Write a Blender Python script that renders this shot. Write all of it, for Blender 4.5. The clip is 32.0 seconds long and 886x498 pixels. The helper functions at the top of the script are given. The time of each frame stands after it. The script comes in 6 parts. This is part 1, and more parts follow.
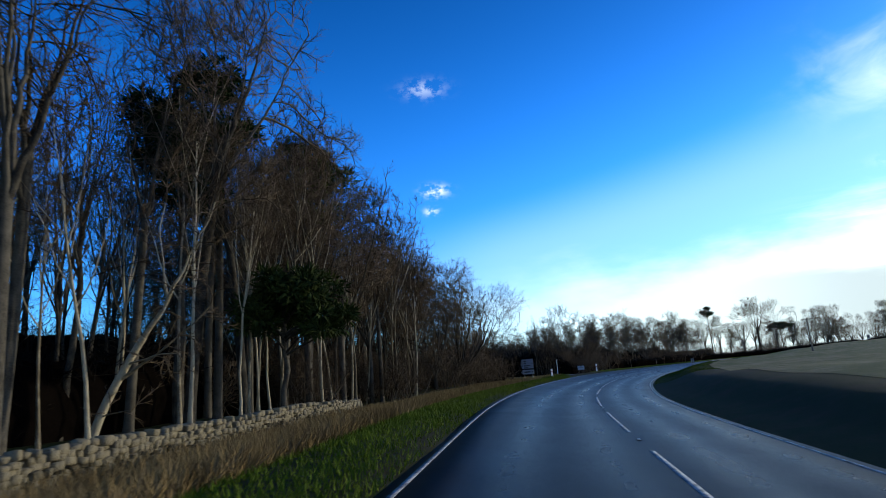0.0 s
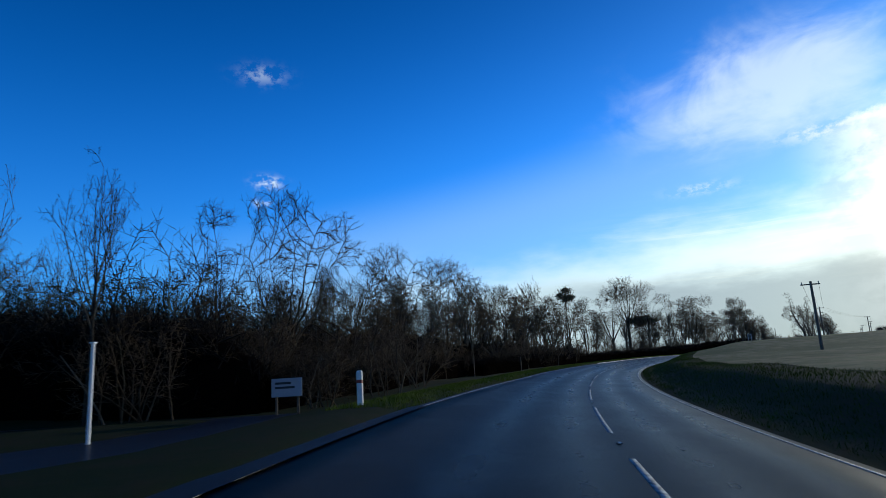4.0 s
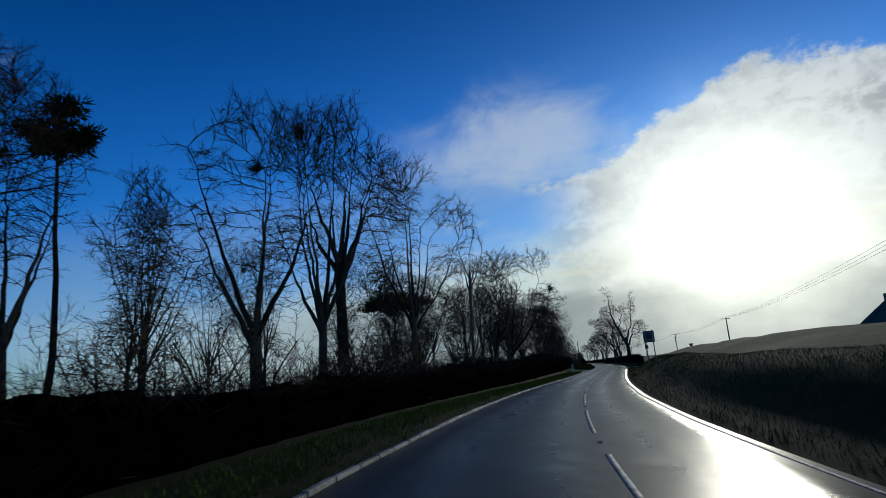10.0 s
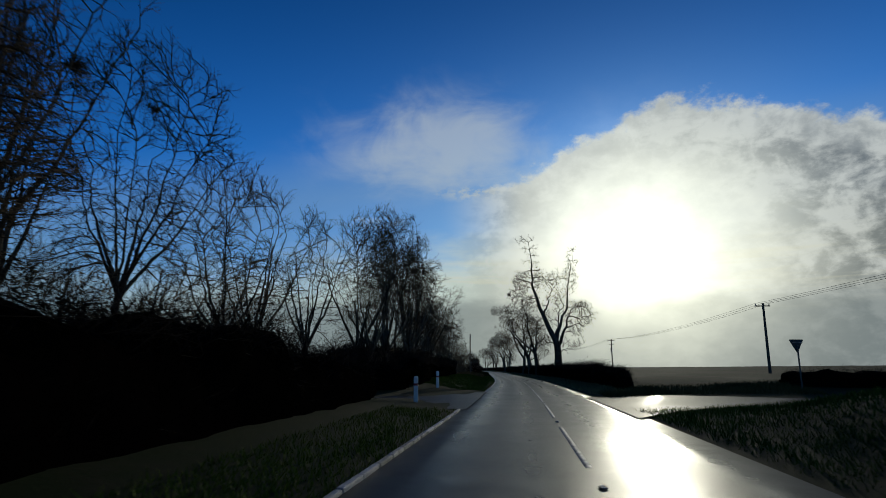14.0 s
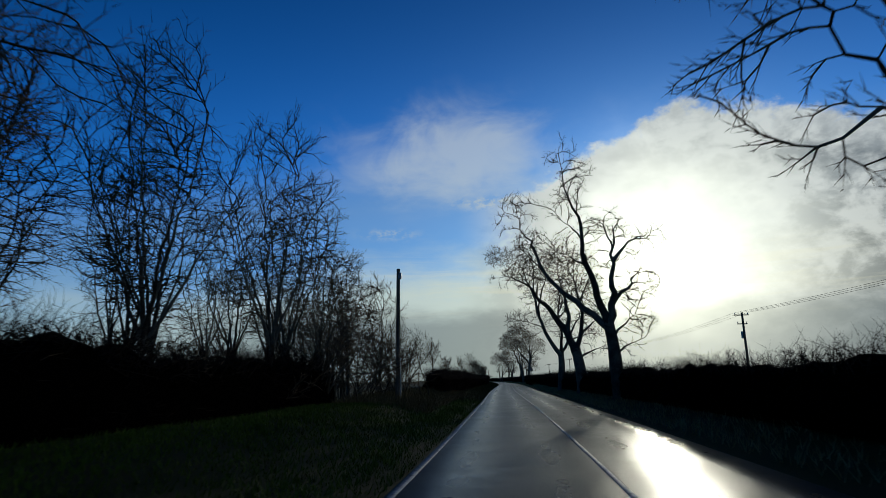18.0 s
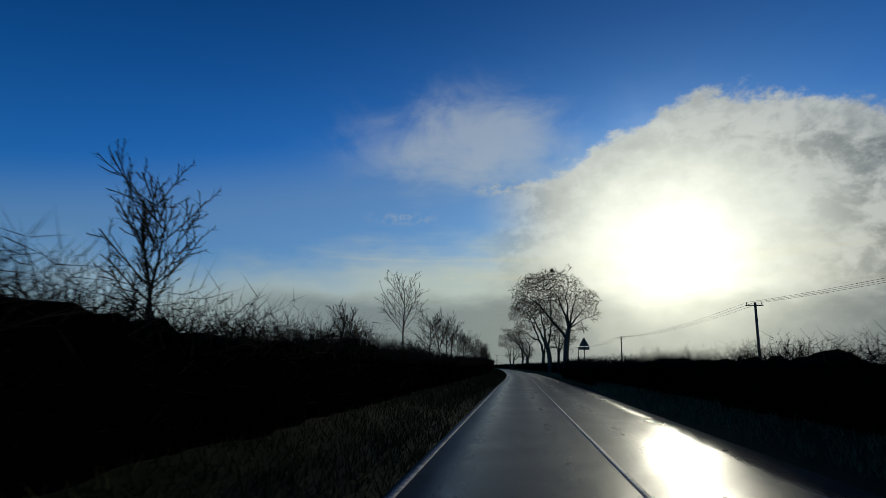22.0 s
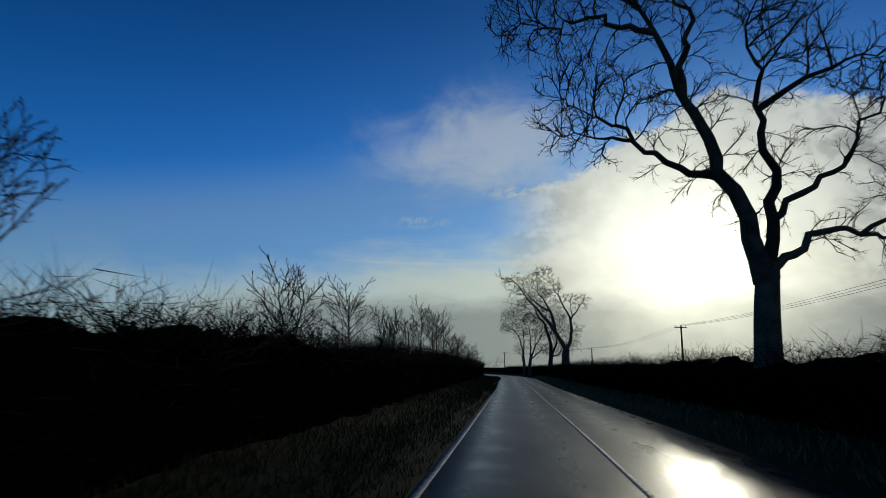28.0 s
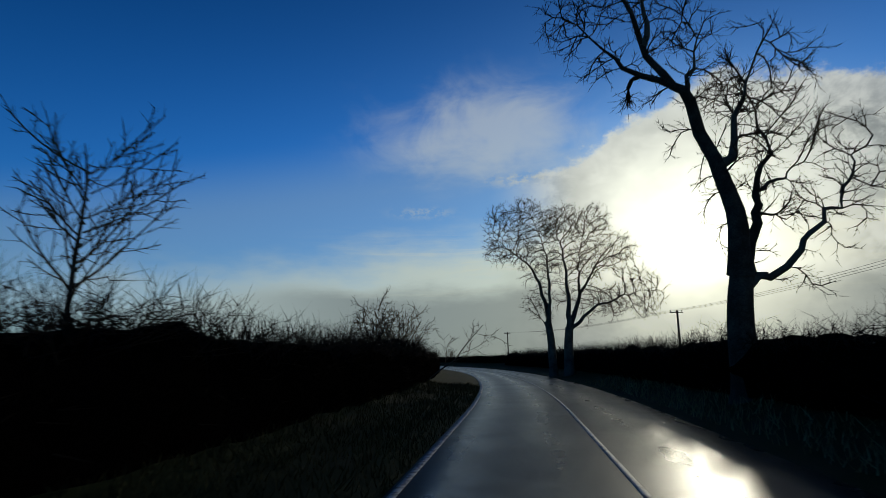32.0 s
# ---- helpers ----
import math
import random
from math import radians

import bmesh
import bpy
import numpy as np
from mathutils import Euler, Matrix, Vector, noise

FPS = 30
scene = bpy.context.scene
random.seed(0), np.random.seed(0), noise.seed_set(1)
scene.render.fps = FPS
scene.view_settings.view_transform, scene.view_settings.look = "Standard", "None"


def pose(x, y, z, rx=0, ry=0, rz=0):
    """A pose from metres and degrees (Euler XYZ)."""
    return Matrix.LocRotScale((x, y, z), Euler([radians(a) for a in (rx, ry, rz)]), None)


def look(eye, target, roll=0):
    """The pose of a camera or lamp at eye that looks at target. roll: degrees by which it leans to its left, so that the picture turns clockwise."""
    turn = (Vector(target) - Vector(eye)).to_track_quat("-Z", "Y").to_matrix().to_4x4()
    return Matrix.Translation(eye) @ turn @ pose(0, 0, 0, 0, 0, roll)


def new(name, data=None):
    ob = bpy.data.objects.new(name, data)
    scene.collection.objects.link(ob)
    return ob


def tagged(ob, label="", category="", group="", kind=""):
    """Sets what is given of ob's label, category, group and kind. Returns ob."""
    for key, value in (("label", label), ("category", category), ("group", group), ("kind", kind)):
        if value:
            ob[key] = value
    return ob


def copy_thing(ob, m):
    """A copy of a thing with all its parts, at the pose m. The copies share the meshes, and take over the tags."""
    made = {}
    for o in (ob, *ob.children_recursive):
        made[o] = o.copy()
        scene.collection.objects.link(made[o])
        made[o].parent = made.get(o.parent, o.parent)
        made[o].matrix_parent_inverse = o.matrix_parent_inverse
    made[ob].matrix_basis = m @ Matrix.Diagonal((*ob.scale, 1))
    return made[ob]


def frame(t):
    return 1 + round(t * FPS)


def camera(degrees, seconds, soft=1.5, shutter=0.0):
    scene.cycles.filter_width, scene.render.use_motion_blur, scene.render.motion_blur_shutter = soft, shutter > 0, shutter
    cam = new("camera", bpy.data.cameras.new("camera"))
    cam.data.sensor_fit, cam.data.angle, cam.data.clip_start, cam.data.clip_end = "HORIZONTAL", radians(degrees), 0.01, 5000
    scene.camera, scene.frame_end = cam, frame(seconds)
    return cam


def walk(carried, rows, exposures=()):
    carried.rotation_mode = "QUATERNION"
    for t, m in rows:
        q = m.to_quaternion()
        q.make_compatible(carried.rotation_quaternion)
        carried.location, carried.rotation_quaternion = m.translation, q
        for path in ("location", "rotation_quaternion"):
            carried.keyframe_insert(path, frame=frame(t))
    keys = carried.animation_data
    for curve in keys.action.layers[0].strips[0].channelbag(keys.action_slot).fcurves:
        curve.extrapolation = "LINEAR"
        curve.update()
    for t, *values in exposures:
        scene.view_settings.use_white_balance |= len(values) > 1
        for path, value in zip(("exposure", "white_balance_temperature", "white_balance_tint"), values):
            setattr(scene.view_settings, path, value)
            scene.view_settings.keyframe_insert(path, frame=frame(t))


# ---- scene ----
cam = camera(73.2, 32.0, soft=0.75, shutter=0.1)

# seconds, x, y, yaw to the left, pitch up, roll: a dash camera 1.4 m over the road
PATH = [
    (0, 0.00, 0.00, 51.04, 11.93, -4.40),
    (0.5, -5.55, 5.89, 49.21, 11.66, -4.78),
    (1, -10.93, 11.94, 47.10, 11.46, -4.74),
    (1.5, -16.08, 18.19, 44.93, 11.41, -4.34),
    (2, -20.98, 24.63, 42.74, 11.49, -3.88),
    (2.5, -25.65, 31.26, 40.50, 11.16, -4.24),
    (3, -30.07, 38.05, 38.52, 11.04, -4.59),
    (3.5, -34.26, 44.99, 36.84, 10.68, -4.12),
    (4, -38.21, 52.06, 34.72, 10.85, -3.60),
    (4.5, -41.91, 59.26, 32.63, 11.10, -3.52),
    (5, -45.36, 66.59, 30.73, 11.19, -3.97),
    (5.5, -48.56, 74.01, 28.98, 11.07, -4.67),
    (6, -51.53, 81.53, 27.17, 10.84, -4.86),
    (6.5, -54.26, 89.15, 25.28, 11.09, -4.89),
    (7, -56.76, 96.88, 23.58, 11.34, -4.79),
    (7.5, -59.02, 104.72, 21.68, 11.57, -4.75),
    (8, -61.02, 112.67, 19.71, 11.36, -4.49),
    (8.5, -62.76, 120.70, 17.70, 11.58, -4.53),
    (9, -64.22, 128.81, 15.78, 11.44, -4.27),
    (9.5, -65.40, 137.00, 13.83, 11.97, -4.52),
    (10, -66.30, 145.25, 11.94, 11.80, -4.96),
    (10.5, -66.89, 153.55, 9.86, 11.92, -4.89),
    (11, -67.18, 161.89, 7.68, 11.66, -4.66),
    (11.5, -67.18, 170.26, 5.91, 11.39, -4.21),
    (12, -66.97, 178.64, 4.66, 11.57, -3.41),
    (12.5, -66.62, 187.03, 4.06, 11.59, -2.28),
    (13, -66.21, 195.43, 3.77, 11.81, -0.90),
    (13.5, -65.76, 203.84, 3.67, 11.74, -0.15),
    (14, -65.30, 212.25, 3.48, 11.35, -0.16),
    (14.5, -64.83, 220.67, 3.61, 11.08, 0.31),
    (15, -64.36, 229.08, 3.47, 11.40, -0.08),
    (15.5, -63.89, 237.49, 3.47, 11.92, -1.00),
    (16, -63.44, 245.91, 3.74, 12.43, -2.08),
    (16.5, -63.03, 254.32, 4.11, 12.76, -2.89),
    (17, -62.66, 262.72, 4.29, 12.73, -2.72),
    (17.5, -62.34, 271.11, 4.72, 12.48, -2.06),
    (18, -62.08, 279.50, 5.10, 12.39, -1.24),
    (18.5, -61.89, 287.87, 5.66, 11.81, -0.38),
    (19, -61.78, 296.24, 6.30, 11.81, 0.65),
    (19.5, -61.75, 304.59, 6.83, 10.95, 2.04),
    (20, -61.79, 312.94, 7.27, 11.21, 2.69),
    (20.5, -61.84, 321.28, 7.16, 10.95, 2.14),
    (21, -61.88, 329.61, 6.88, 11.16, 1.19),
    (21.5, -61.89, 337.93, 6.68, 11.10, 0.72),
    (22, -61.87, 346.25, 6.52, 10.99, 0.49),
    (22.5, -61.83, 354.57, 6.40, 11.26, 0.89),
    (23, -61.77, 362.88, 6.29, 11.23, 0.90),
    (23.5, -61.70, 371.20, 6.21, 11.23, 1.13),
    (24, -61.62, 379.53, 6.18, 11.39, 1.17),
    (24.5, -61.53, 387.86, 6.13, 11.11, 1.06),
    (25, -61.43, 396.19, 6.06, 11.32, 1.23),
    (25.5, -61.33, 404.53, 6.08, 11.57, 1.43),
    (26, -61.26, 412.88, 6.40, 11.75, 0.98),
    (26.5, -61.23, 421.23, 6.82, 11.84, 0.33),
    (27, -61.27, 429.57, 7.30, 11.74, -0.18),
    (27.5, -61.37, 437.90, 7.74, 11.49, -0.24),
    (28, -61.53, 446.23, 8.05, 11.27, 0.46),
    (28.5, -61.72, 454.55, 8.38, 11.01, 0.97),
    (29, -61.96, 462.86, 8.52, 11.29, 1.10),
    (29.5, -62.20, 471.16, 8.62, 11.12, 0.93),
    (30, -62.44, 479.45, 8.42, 10.86, 0.79),
    (30.5, -62.66, 487.73, 8.32, 10.64, 0.90),
    (31, -62.88, 496.00, 8.36, 10.86, -0.03),
    (31.5, -63.10, 504.25, 8.37, 11.14, -0.60),
    (32, -63.31, 512.50, 8.41, 10.33, -1.38),
]


def dash_pose(x, y, yaw, pitch, roll):
    a, p = radians(yaw), radians(pitch)
    ahead = Vector((-math.sin(a) * math.cos(p), math.cos(a) * math.cos(p), math.sin(p)))
    eye = Vector((x, y, 1.4))
    return look(eye, eye + ahead * 2.0, roll)


walk(cam, [(t, dash_pose(x, y, yaw, pitch, roll)) for t, x, y, yaw, pitch, roll in PATH],
     exposures=[(0.0, 0.95, 6500, 7), (1.2, 0.74, 6200, 6), (3.5, 0.28, 6100, 5), (6.0, 0.05, 6400, 5), (9.0, -0.45, 6100, 5), (14.0, -0.80, 6500, 3), (18.0, -0.68, 6400, 3), (20.2, -0.72, 6300, 3), (22.2, -0.95, 6600, 3), (24.1, -0.94, 6700, 3), (25.0, -0.81, 6600, 3), (29.0, -0.84, 6700, 3), (32.0, -0.80, 6700, 3)])

# ---- world: winter sky with a low sun behind broken cloud ----
SUN_RIGHT, SUN_UP = 15.0, 9.8
world = bpy.data.worlds.new("winter_sky")
scene.world = world
world.use_nodes = True


class Graph:
    """Short hand for wiring shader nodes."""

    def __init__(self, tree):
        self.tree = tree

    def put(self, kind, inputs=None):
        node = self.tree.nodes.new(kind)
        self.fill(node, inputs)
        return node

    def fill(self, node, inputs):
        for key, value in (inputs or {}).items():
            if isinstance(value, bpy.types.NodeSocket):
                self.tree.links.new(value, node.inputs[key])
            else:
                node.inputs[key].default_value = value

    def m(self, op, a, b=0.0, c=0.0):
        node = self.put("ShaderNodeMath", {0: a, 1: b, 2: c})
        node.operation = op
        return node.outputs[0]

    def vec(self, op, inputs):
        node = self.tree.nodes.new("ShaderNodeVectorMath")
        node.operation = op
        self.fill(node, inputs)
        return node.outputs[0]

    def add(self, a, b):
        return self.m("ADD", a, b)

    def mul(self, a, b):
        return self.m("MULTIPLY", a, b)

    def step(self, x, low, high):
        node = self.put("ShaderNodeMapRange", {"Value": x, "From Min": low, "From Max": high, "To Min": 0.0, "To Max": 1.0})
        node.interpolation_type = "SMOOTHSTEP"
        return node.outputs[0]

    def bump_of(self, x, mid, wide):
        """A soft hump of height 1 about mid."""
        d = self.m("DIVIDE", self.m("SUBTRACT", x, mid), wide)
        return self.m("EXPONENT", self.mul(self.mul(d, d), -1.0))

    def mix(self, f, a, b):
        node = self.tree.nodes.new("ShaderNodeMix")
        node.data_type = "RGBA"
        self.fill(node, {0: f})
        for slot, value in ((6, a), (7, b)):
            if isinstance(value, bpy.types.NodeSocket):
                self.tree.links.new(value, node.inputs[slot])
            else:
                node.inputs[slot].default_value = (*value, 1.0)
        return node.outputs[2]

    def noise(self, vector, scale, detail=4.0, rough=0.55, lean=0.0):
        inputs = {"Scale": scale, "Detail": detail, "Roughness": rough, "Distortion": lean}
        if vector is not None:
            inputs["Vector"] = vector
        return self.put("ShaderNodeTexNoise", inputs).outputs[0]


def build_sky():
    tree = world.node_tree
    tree.nodes.clear()
    g = Graph(tree)
    way = g.put("ShaderNodeTexCoord").outputs["Generated"]
    xyz = g.put("ShaderNodeSeparateXYZ", {0: way}).outputs
    right = g.mul(g.m("ARCTAN2", xyz[0], xyz[1]), 57.296)
    up = g.mul(g.m("ARCSINE", xyz[2]), 57.296)
    flat = g.put("ShaderNodeCombineXYZ", {0: g.mul(right, 0.1), 1: g.mul(up, 0.28), 2: 0.0}).outputs[0]
    puff = g.put("ShaderNodeCombineXYZ", {0: g.mul(right, 0.1), 1: g.mul(up, 0.14), 2: 3.0}).outputs[0]
    tilt = g.put("ShaderNodeCombineXYZ", {0: g.add(g.mul(right, 0.05), g.mul(up, 0.06)), 1: g.add(g.mul(up, 0.22), g.mul(right, -0.03)), 2: 7.0}).outputs[0]
    n_flat = g.noise(flat, 1.1, 5.0)
    n_puff = g.noise(puff, 2.2, 7.0, 0.6)
    n_wisp = g.noise(tilt, 1.6, 6.0, 0.6, 0.4)
    n_fleck = g.noise(puff, 9.0, 4.0, 0.6)
    n_soft = g.noise(puff, 1.5, 5.0, 0.55, 0.5)

    air = g.put("ShaderNodeTexSky")
    air.sky_type, air.sun_disc = "NISHITA", False
    air.sun_elevation, air.sun_rotation = radians(SUN_UP), radians(SUN_RIGHT)
    air.air_density, air.dust_density, air.ozone_density = 1.0, 0.4, 3.0
    sky = air.outputs[0]
    deep = g.put("ShaderNodeHueSaturation", {"Saturation": 1.3, "Value": 0.17, "Color": sky}).outputs[0]
    base = g.vec("MULTIPLY", {0: deep, 1: (0.42, 0.80, 1.36)})

    base = g.vec("SCALE", {0: base, "Scale": g.add(1.0, g.mul(g.step(up, 9.0, 42.0), -0.52))})
    da = g.mul(g.m("SUBTRACT", right, SUN_RIGHT), 0.97)
    de = g.m("SUBTRACT", up, SUN_UP)
    gap = g.m("SQRT", g.add(g.mul(da, da), g.mul(g.mul(de, de), 1.15)))
    near = g.m("EXPONENT", g.mul(gap, -0.042))

    # thin veil high up and a bright haze under it that spreads from the sun
    rise = g.add(12.5, g.mul(g.m("MAXIMUM", g.m("MINIMUM", g.add(right, 53.0), 44.0), 0.0), 0.18))
    thin = g.mul(g.mul(g.step(g.m("SUBTRACT", rise, up), -2.5, 4.0), g.step(right, -64.0, -44.0)), 0.42)
    out = g.mix(thin, base, (0.34, 0.50, 0.66))
    reach = g.m("MAXIMUM", g.m("MINIMUM", right, 10.0), -30.0)
    top = g.add(g.add(11.0, g.mul(reach, 0.12)), g.mul(g.m("SUBTRACT", n_flat, 0.5), 7.0))
    haze = g.mul(g.mul(g.step(g.m("SUBTRACT", top, up), -3.0, 3.0), g.step(right, -62.0, -26.0)), 0.86)
    out = g.mix(haze, out, g.mix(near, (0.56, 0.70, 0.78), (1.5, 1.47, 1.08)))

    # wisps of high cloud
    wisp_zone = g.mul(g.bump_of(right, -3.5, 12.0), g.bump_of(up, 20.8, 5.4))
    wisp = g.mul(g.mul(g.step(g.add(g.add(g.mul(n_soft, 0.75), g.mul(n_wisp, 0.25)), g.mul(wisp_zone, 0.42)), 0.54, 1.0), g.step(wisp_zone, 0.02, 0.7)), 0.58)
    out = g.mix(wisp, out, (0.86, 0.92, 0.95))
    for a, e, wa, we, much in ((-51.4, 17.5, 1.1, 0.5, 1.0), (-51.8, 27.0, 1.8, 0.7, 0.3), (-51.9, 15.6, 0.6, 0.35, 0.8), (-10.3, 13.8, 2.4, 0.45, 0.55), (-0.2, 16.7, 3.2, 0.6, 0.8)):
        spot_of = g.mul(g.mul(g.bump_of(right, a, wa), g.bump_of(up, e, we)), g.mul(g.step(n_fleck, 0.42, 0.62), much))
        out = g.mix(spot_of, out, (0.75, 0.82, 0.86))

    # heaped cloud round and beyond the sun
    crest = g.add(g.add(16.4, g.mul(g.step(right, -2.0, 19.0), 7.6)), g.mul(g.step(right, 19.0, 38.0), -5.0))
    crest = g.add(crest, g.add(g.mul(g.m("SUBTRACT", n_puff, 0.5), 5.5), g.mul(g.m("SUBTRACT", n_fleck, 0.5), 1.6)))
    depth = g.m("SUBTRACT", crest, up)
    heap = g.mul(g.mul(g.step(depth, -0.4, 1.0), g.step(right, -4.0, 5.0)), g.step(right, 95.0, 60.0))
    grain = g.step(g.add(g.mul(g.noise(puff, 2.6, 6.0, 0.55, 0.4), 0.75), g.mul(n_fleck, 0.25)), 0.40, 0.60)
    grey = g.mix(grain, (0.27, 0.29, 0.30), (0.92, 0.93, 0.91))
    grey = g.mix(g.mul(g.step(depth, 3.6, 0.3), 0.55), grey, (1.0, 1.03, 1.04))
    lit = g.mix(g.mul(g.step(gap, 19.0, 7.0), 0.9), grey, (1.25, 1.25, 1.15))
    out = g.mix(g.mul(heap, 0.92), out, lit)

    # low grey bank along the horizon
    brim = g.add(6.6, g.mul(g.m("SUBTRACT", n_flat, 0.5), 4.0))
    bank = g.mul(g.step(g.m("SUBTRACT", brim, up), -0.8, 1.6), g.step(right, -36.0, -14.0))
    slate = g.mix(g.m("EXPONENT", g.mul(gap, -0.095)), (0.25, 0.31, 0.36), (0.80, 0.79, 0.66))
    out = g.mix(g.mul(bank, 0.78), out, slate)

    # pale streaks low beside the sun
    thread = g.put("ShaderNodeCombineXYZ", {0: g.mul(right, 0.035), 1: g.mul(up, 0.7), 2: 11.0}).outputs[0]
    streak = g.mul(g.step(g.noise(thread, 1.4, 6.0, 0.65, 0.6), 0.48, 0.72), g.mul(g.bump_of(up, 8.6, 2.6), g.step(right, -26.0, -6.0)))
    out = g.mix(g.mul(streak, 0.4), out, (1.12, 1.06, 0.80))

    # the sun's glare in the cloud before it
    blur = g.add(gap, g.mul(g.m("SUBTRACT", n_puff, 0.5), 6.0))
    glow = g.add(g.mul(g.m("EXPONENT", g.mul(g.mul(blur, blur), -0.017)), 1.6), g.mul(g.m("EXPONENT", g.mul(g.mul(gap, gap), -0.3)), 3.0))
    glare = g.vec("SCALE", {0: (1.0, 0.97, 0.79), "Scale": glow})
    out = g.vec("ADD", {0: out, 1: glare})
    back = g.put("ShaderNodeBackground", {"Color": out, "Strength": 1.0}).outputs[0]
    tree.links.new(back, g.put("ShaderNodeOutputWorld").inputs[0])


build_sky()

sun_data = bpy.data.lights.new("sun", "SUN")
sun_data.energy, sun_data.angle, sun_data.color = 1.35, radians(1.0), (1.0, 0.93, 0.78)
sun = new("sun", sun_data)
sa, se = radians(SUN_RIGHT), radians(SUN_UP)
to_sun = Vector((math.sin(sa) * math.cos(se), math.cos(sa) * math.cos(se), math.sin(se)))
sun.matrix_world = look(to_sun * 300.0 + Vector((-60, 250, 0)), Vector((-60, 250, 0)))


# ---- materials ----
def shader(name, paint, gloss=0.5):
    """A node material; paint(g, coord, random) gives base colour, roughness, bump height, bump strength, metal."""
    mat = bpy.data.materials.new(name)
    mat.use_nodes = True
    tree = mat.node_tree
    g = Graph(tree)
    bsdf = tree.nodes["Principled BSDF"]
    coord = g.put("ShaderNodeNewGeometry").outputs["Position"]
    chance = g.put("ShaderNodeObjectInfo").outputs["Random"]
    colour, rough, height, strength, metal = paint(g, coord, chance)
    tree.links.new(colour, bsdf.inputs["Base Color"])
    if isinstance(rough, bpy.types.NodeSocket):
        tree.links.new(rough, bsdf.inputs["Roughness"])
    else:
        bsdf.inputs["Roughness"].default_value = rough
    bsdf.inputs["Metallic"].default_value = metal
    bsdf.inputs["Specular IOR Level"].default_value = gloss
    if height is not None:
        relief = g.put("ShaderNodeBump", {"Strength": strength, "Distance": 0.03, "Height": height}).outputs[0]
        tree.links.new(relief, bsdf.inputs["Normal"])
    return mat


def two_tone(name, dark, light, scale, rough, relief=0.4, fine=40.0, metal=0.0, spread=0.3):
    """Colour that drifts between two tones at a coarse and a fine scale."""
    def paint(g, coord, chance):
        coarse = g.noise(coord, scale, 4.0, 0.6)
        grain = g.noise(coord, fine, 5.0, 0.65)
        blend = g.step(g.add(g.add(g.mul(coarse, 0.6), g.mul(grain, 0.4)), g.mul(g.m("SUBTRACT", chance, 0.5), spread)), 0.3, 0.7)
        return g.mix(blend, dark, light), g.m("MINIMUM", g.add(rough, g.mul(grain, 0.15)), 1.0), grain, relief, metal
    return shader(name, paint, 0.06 if rough >= 0.7 else 0.5)


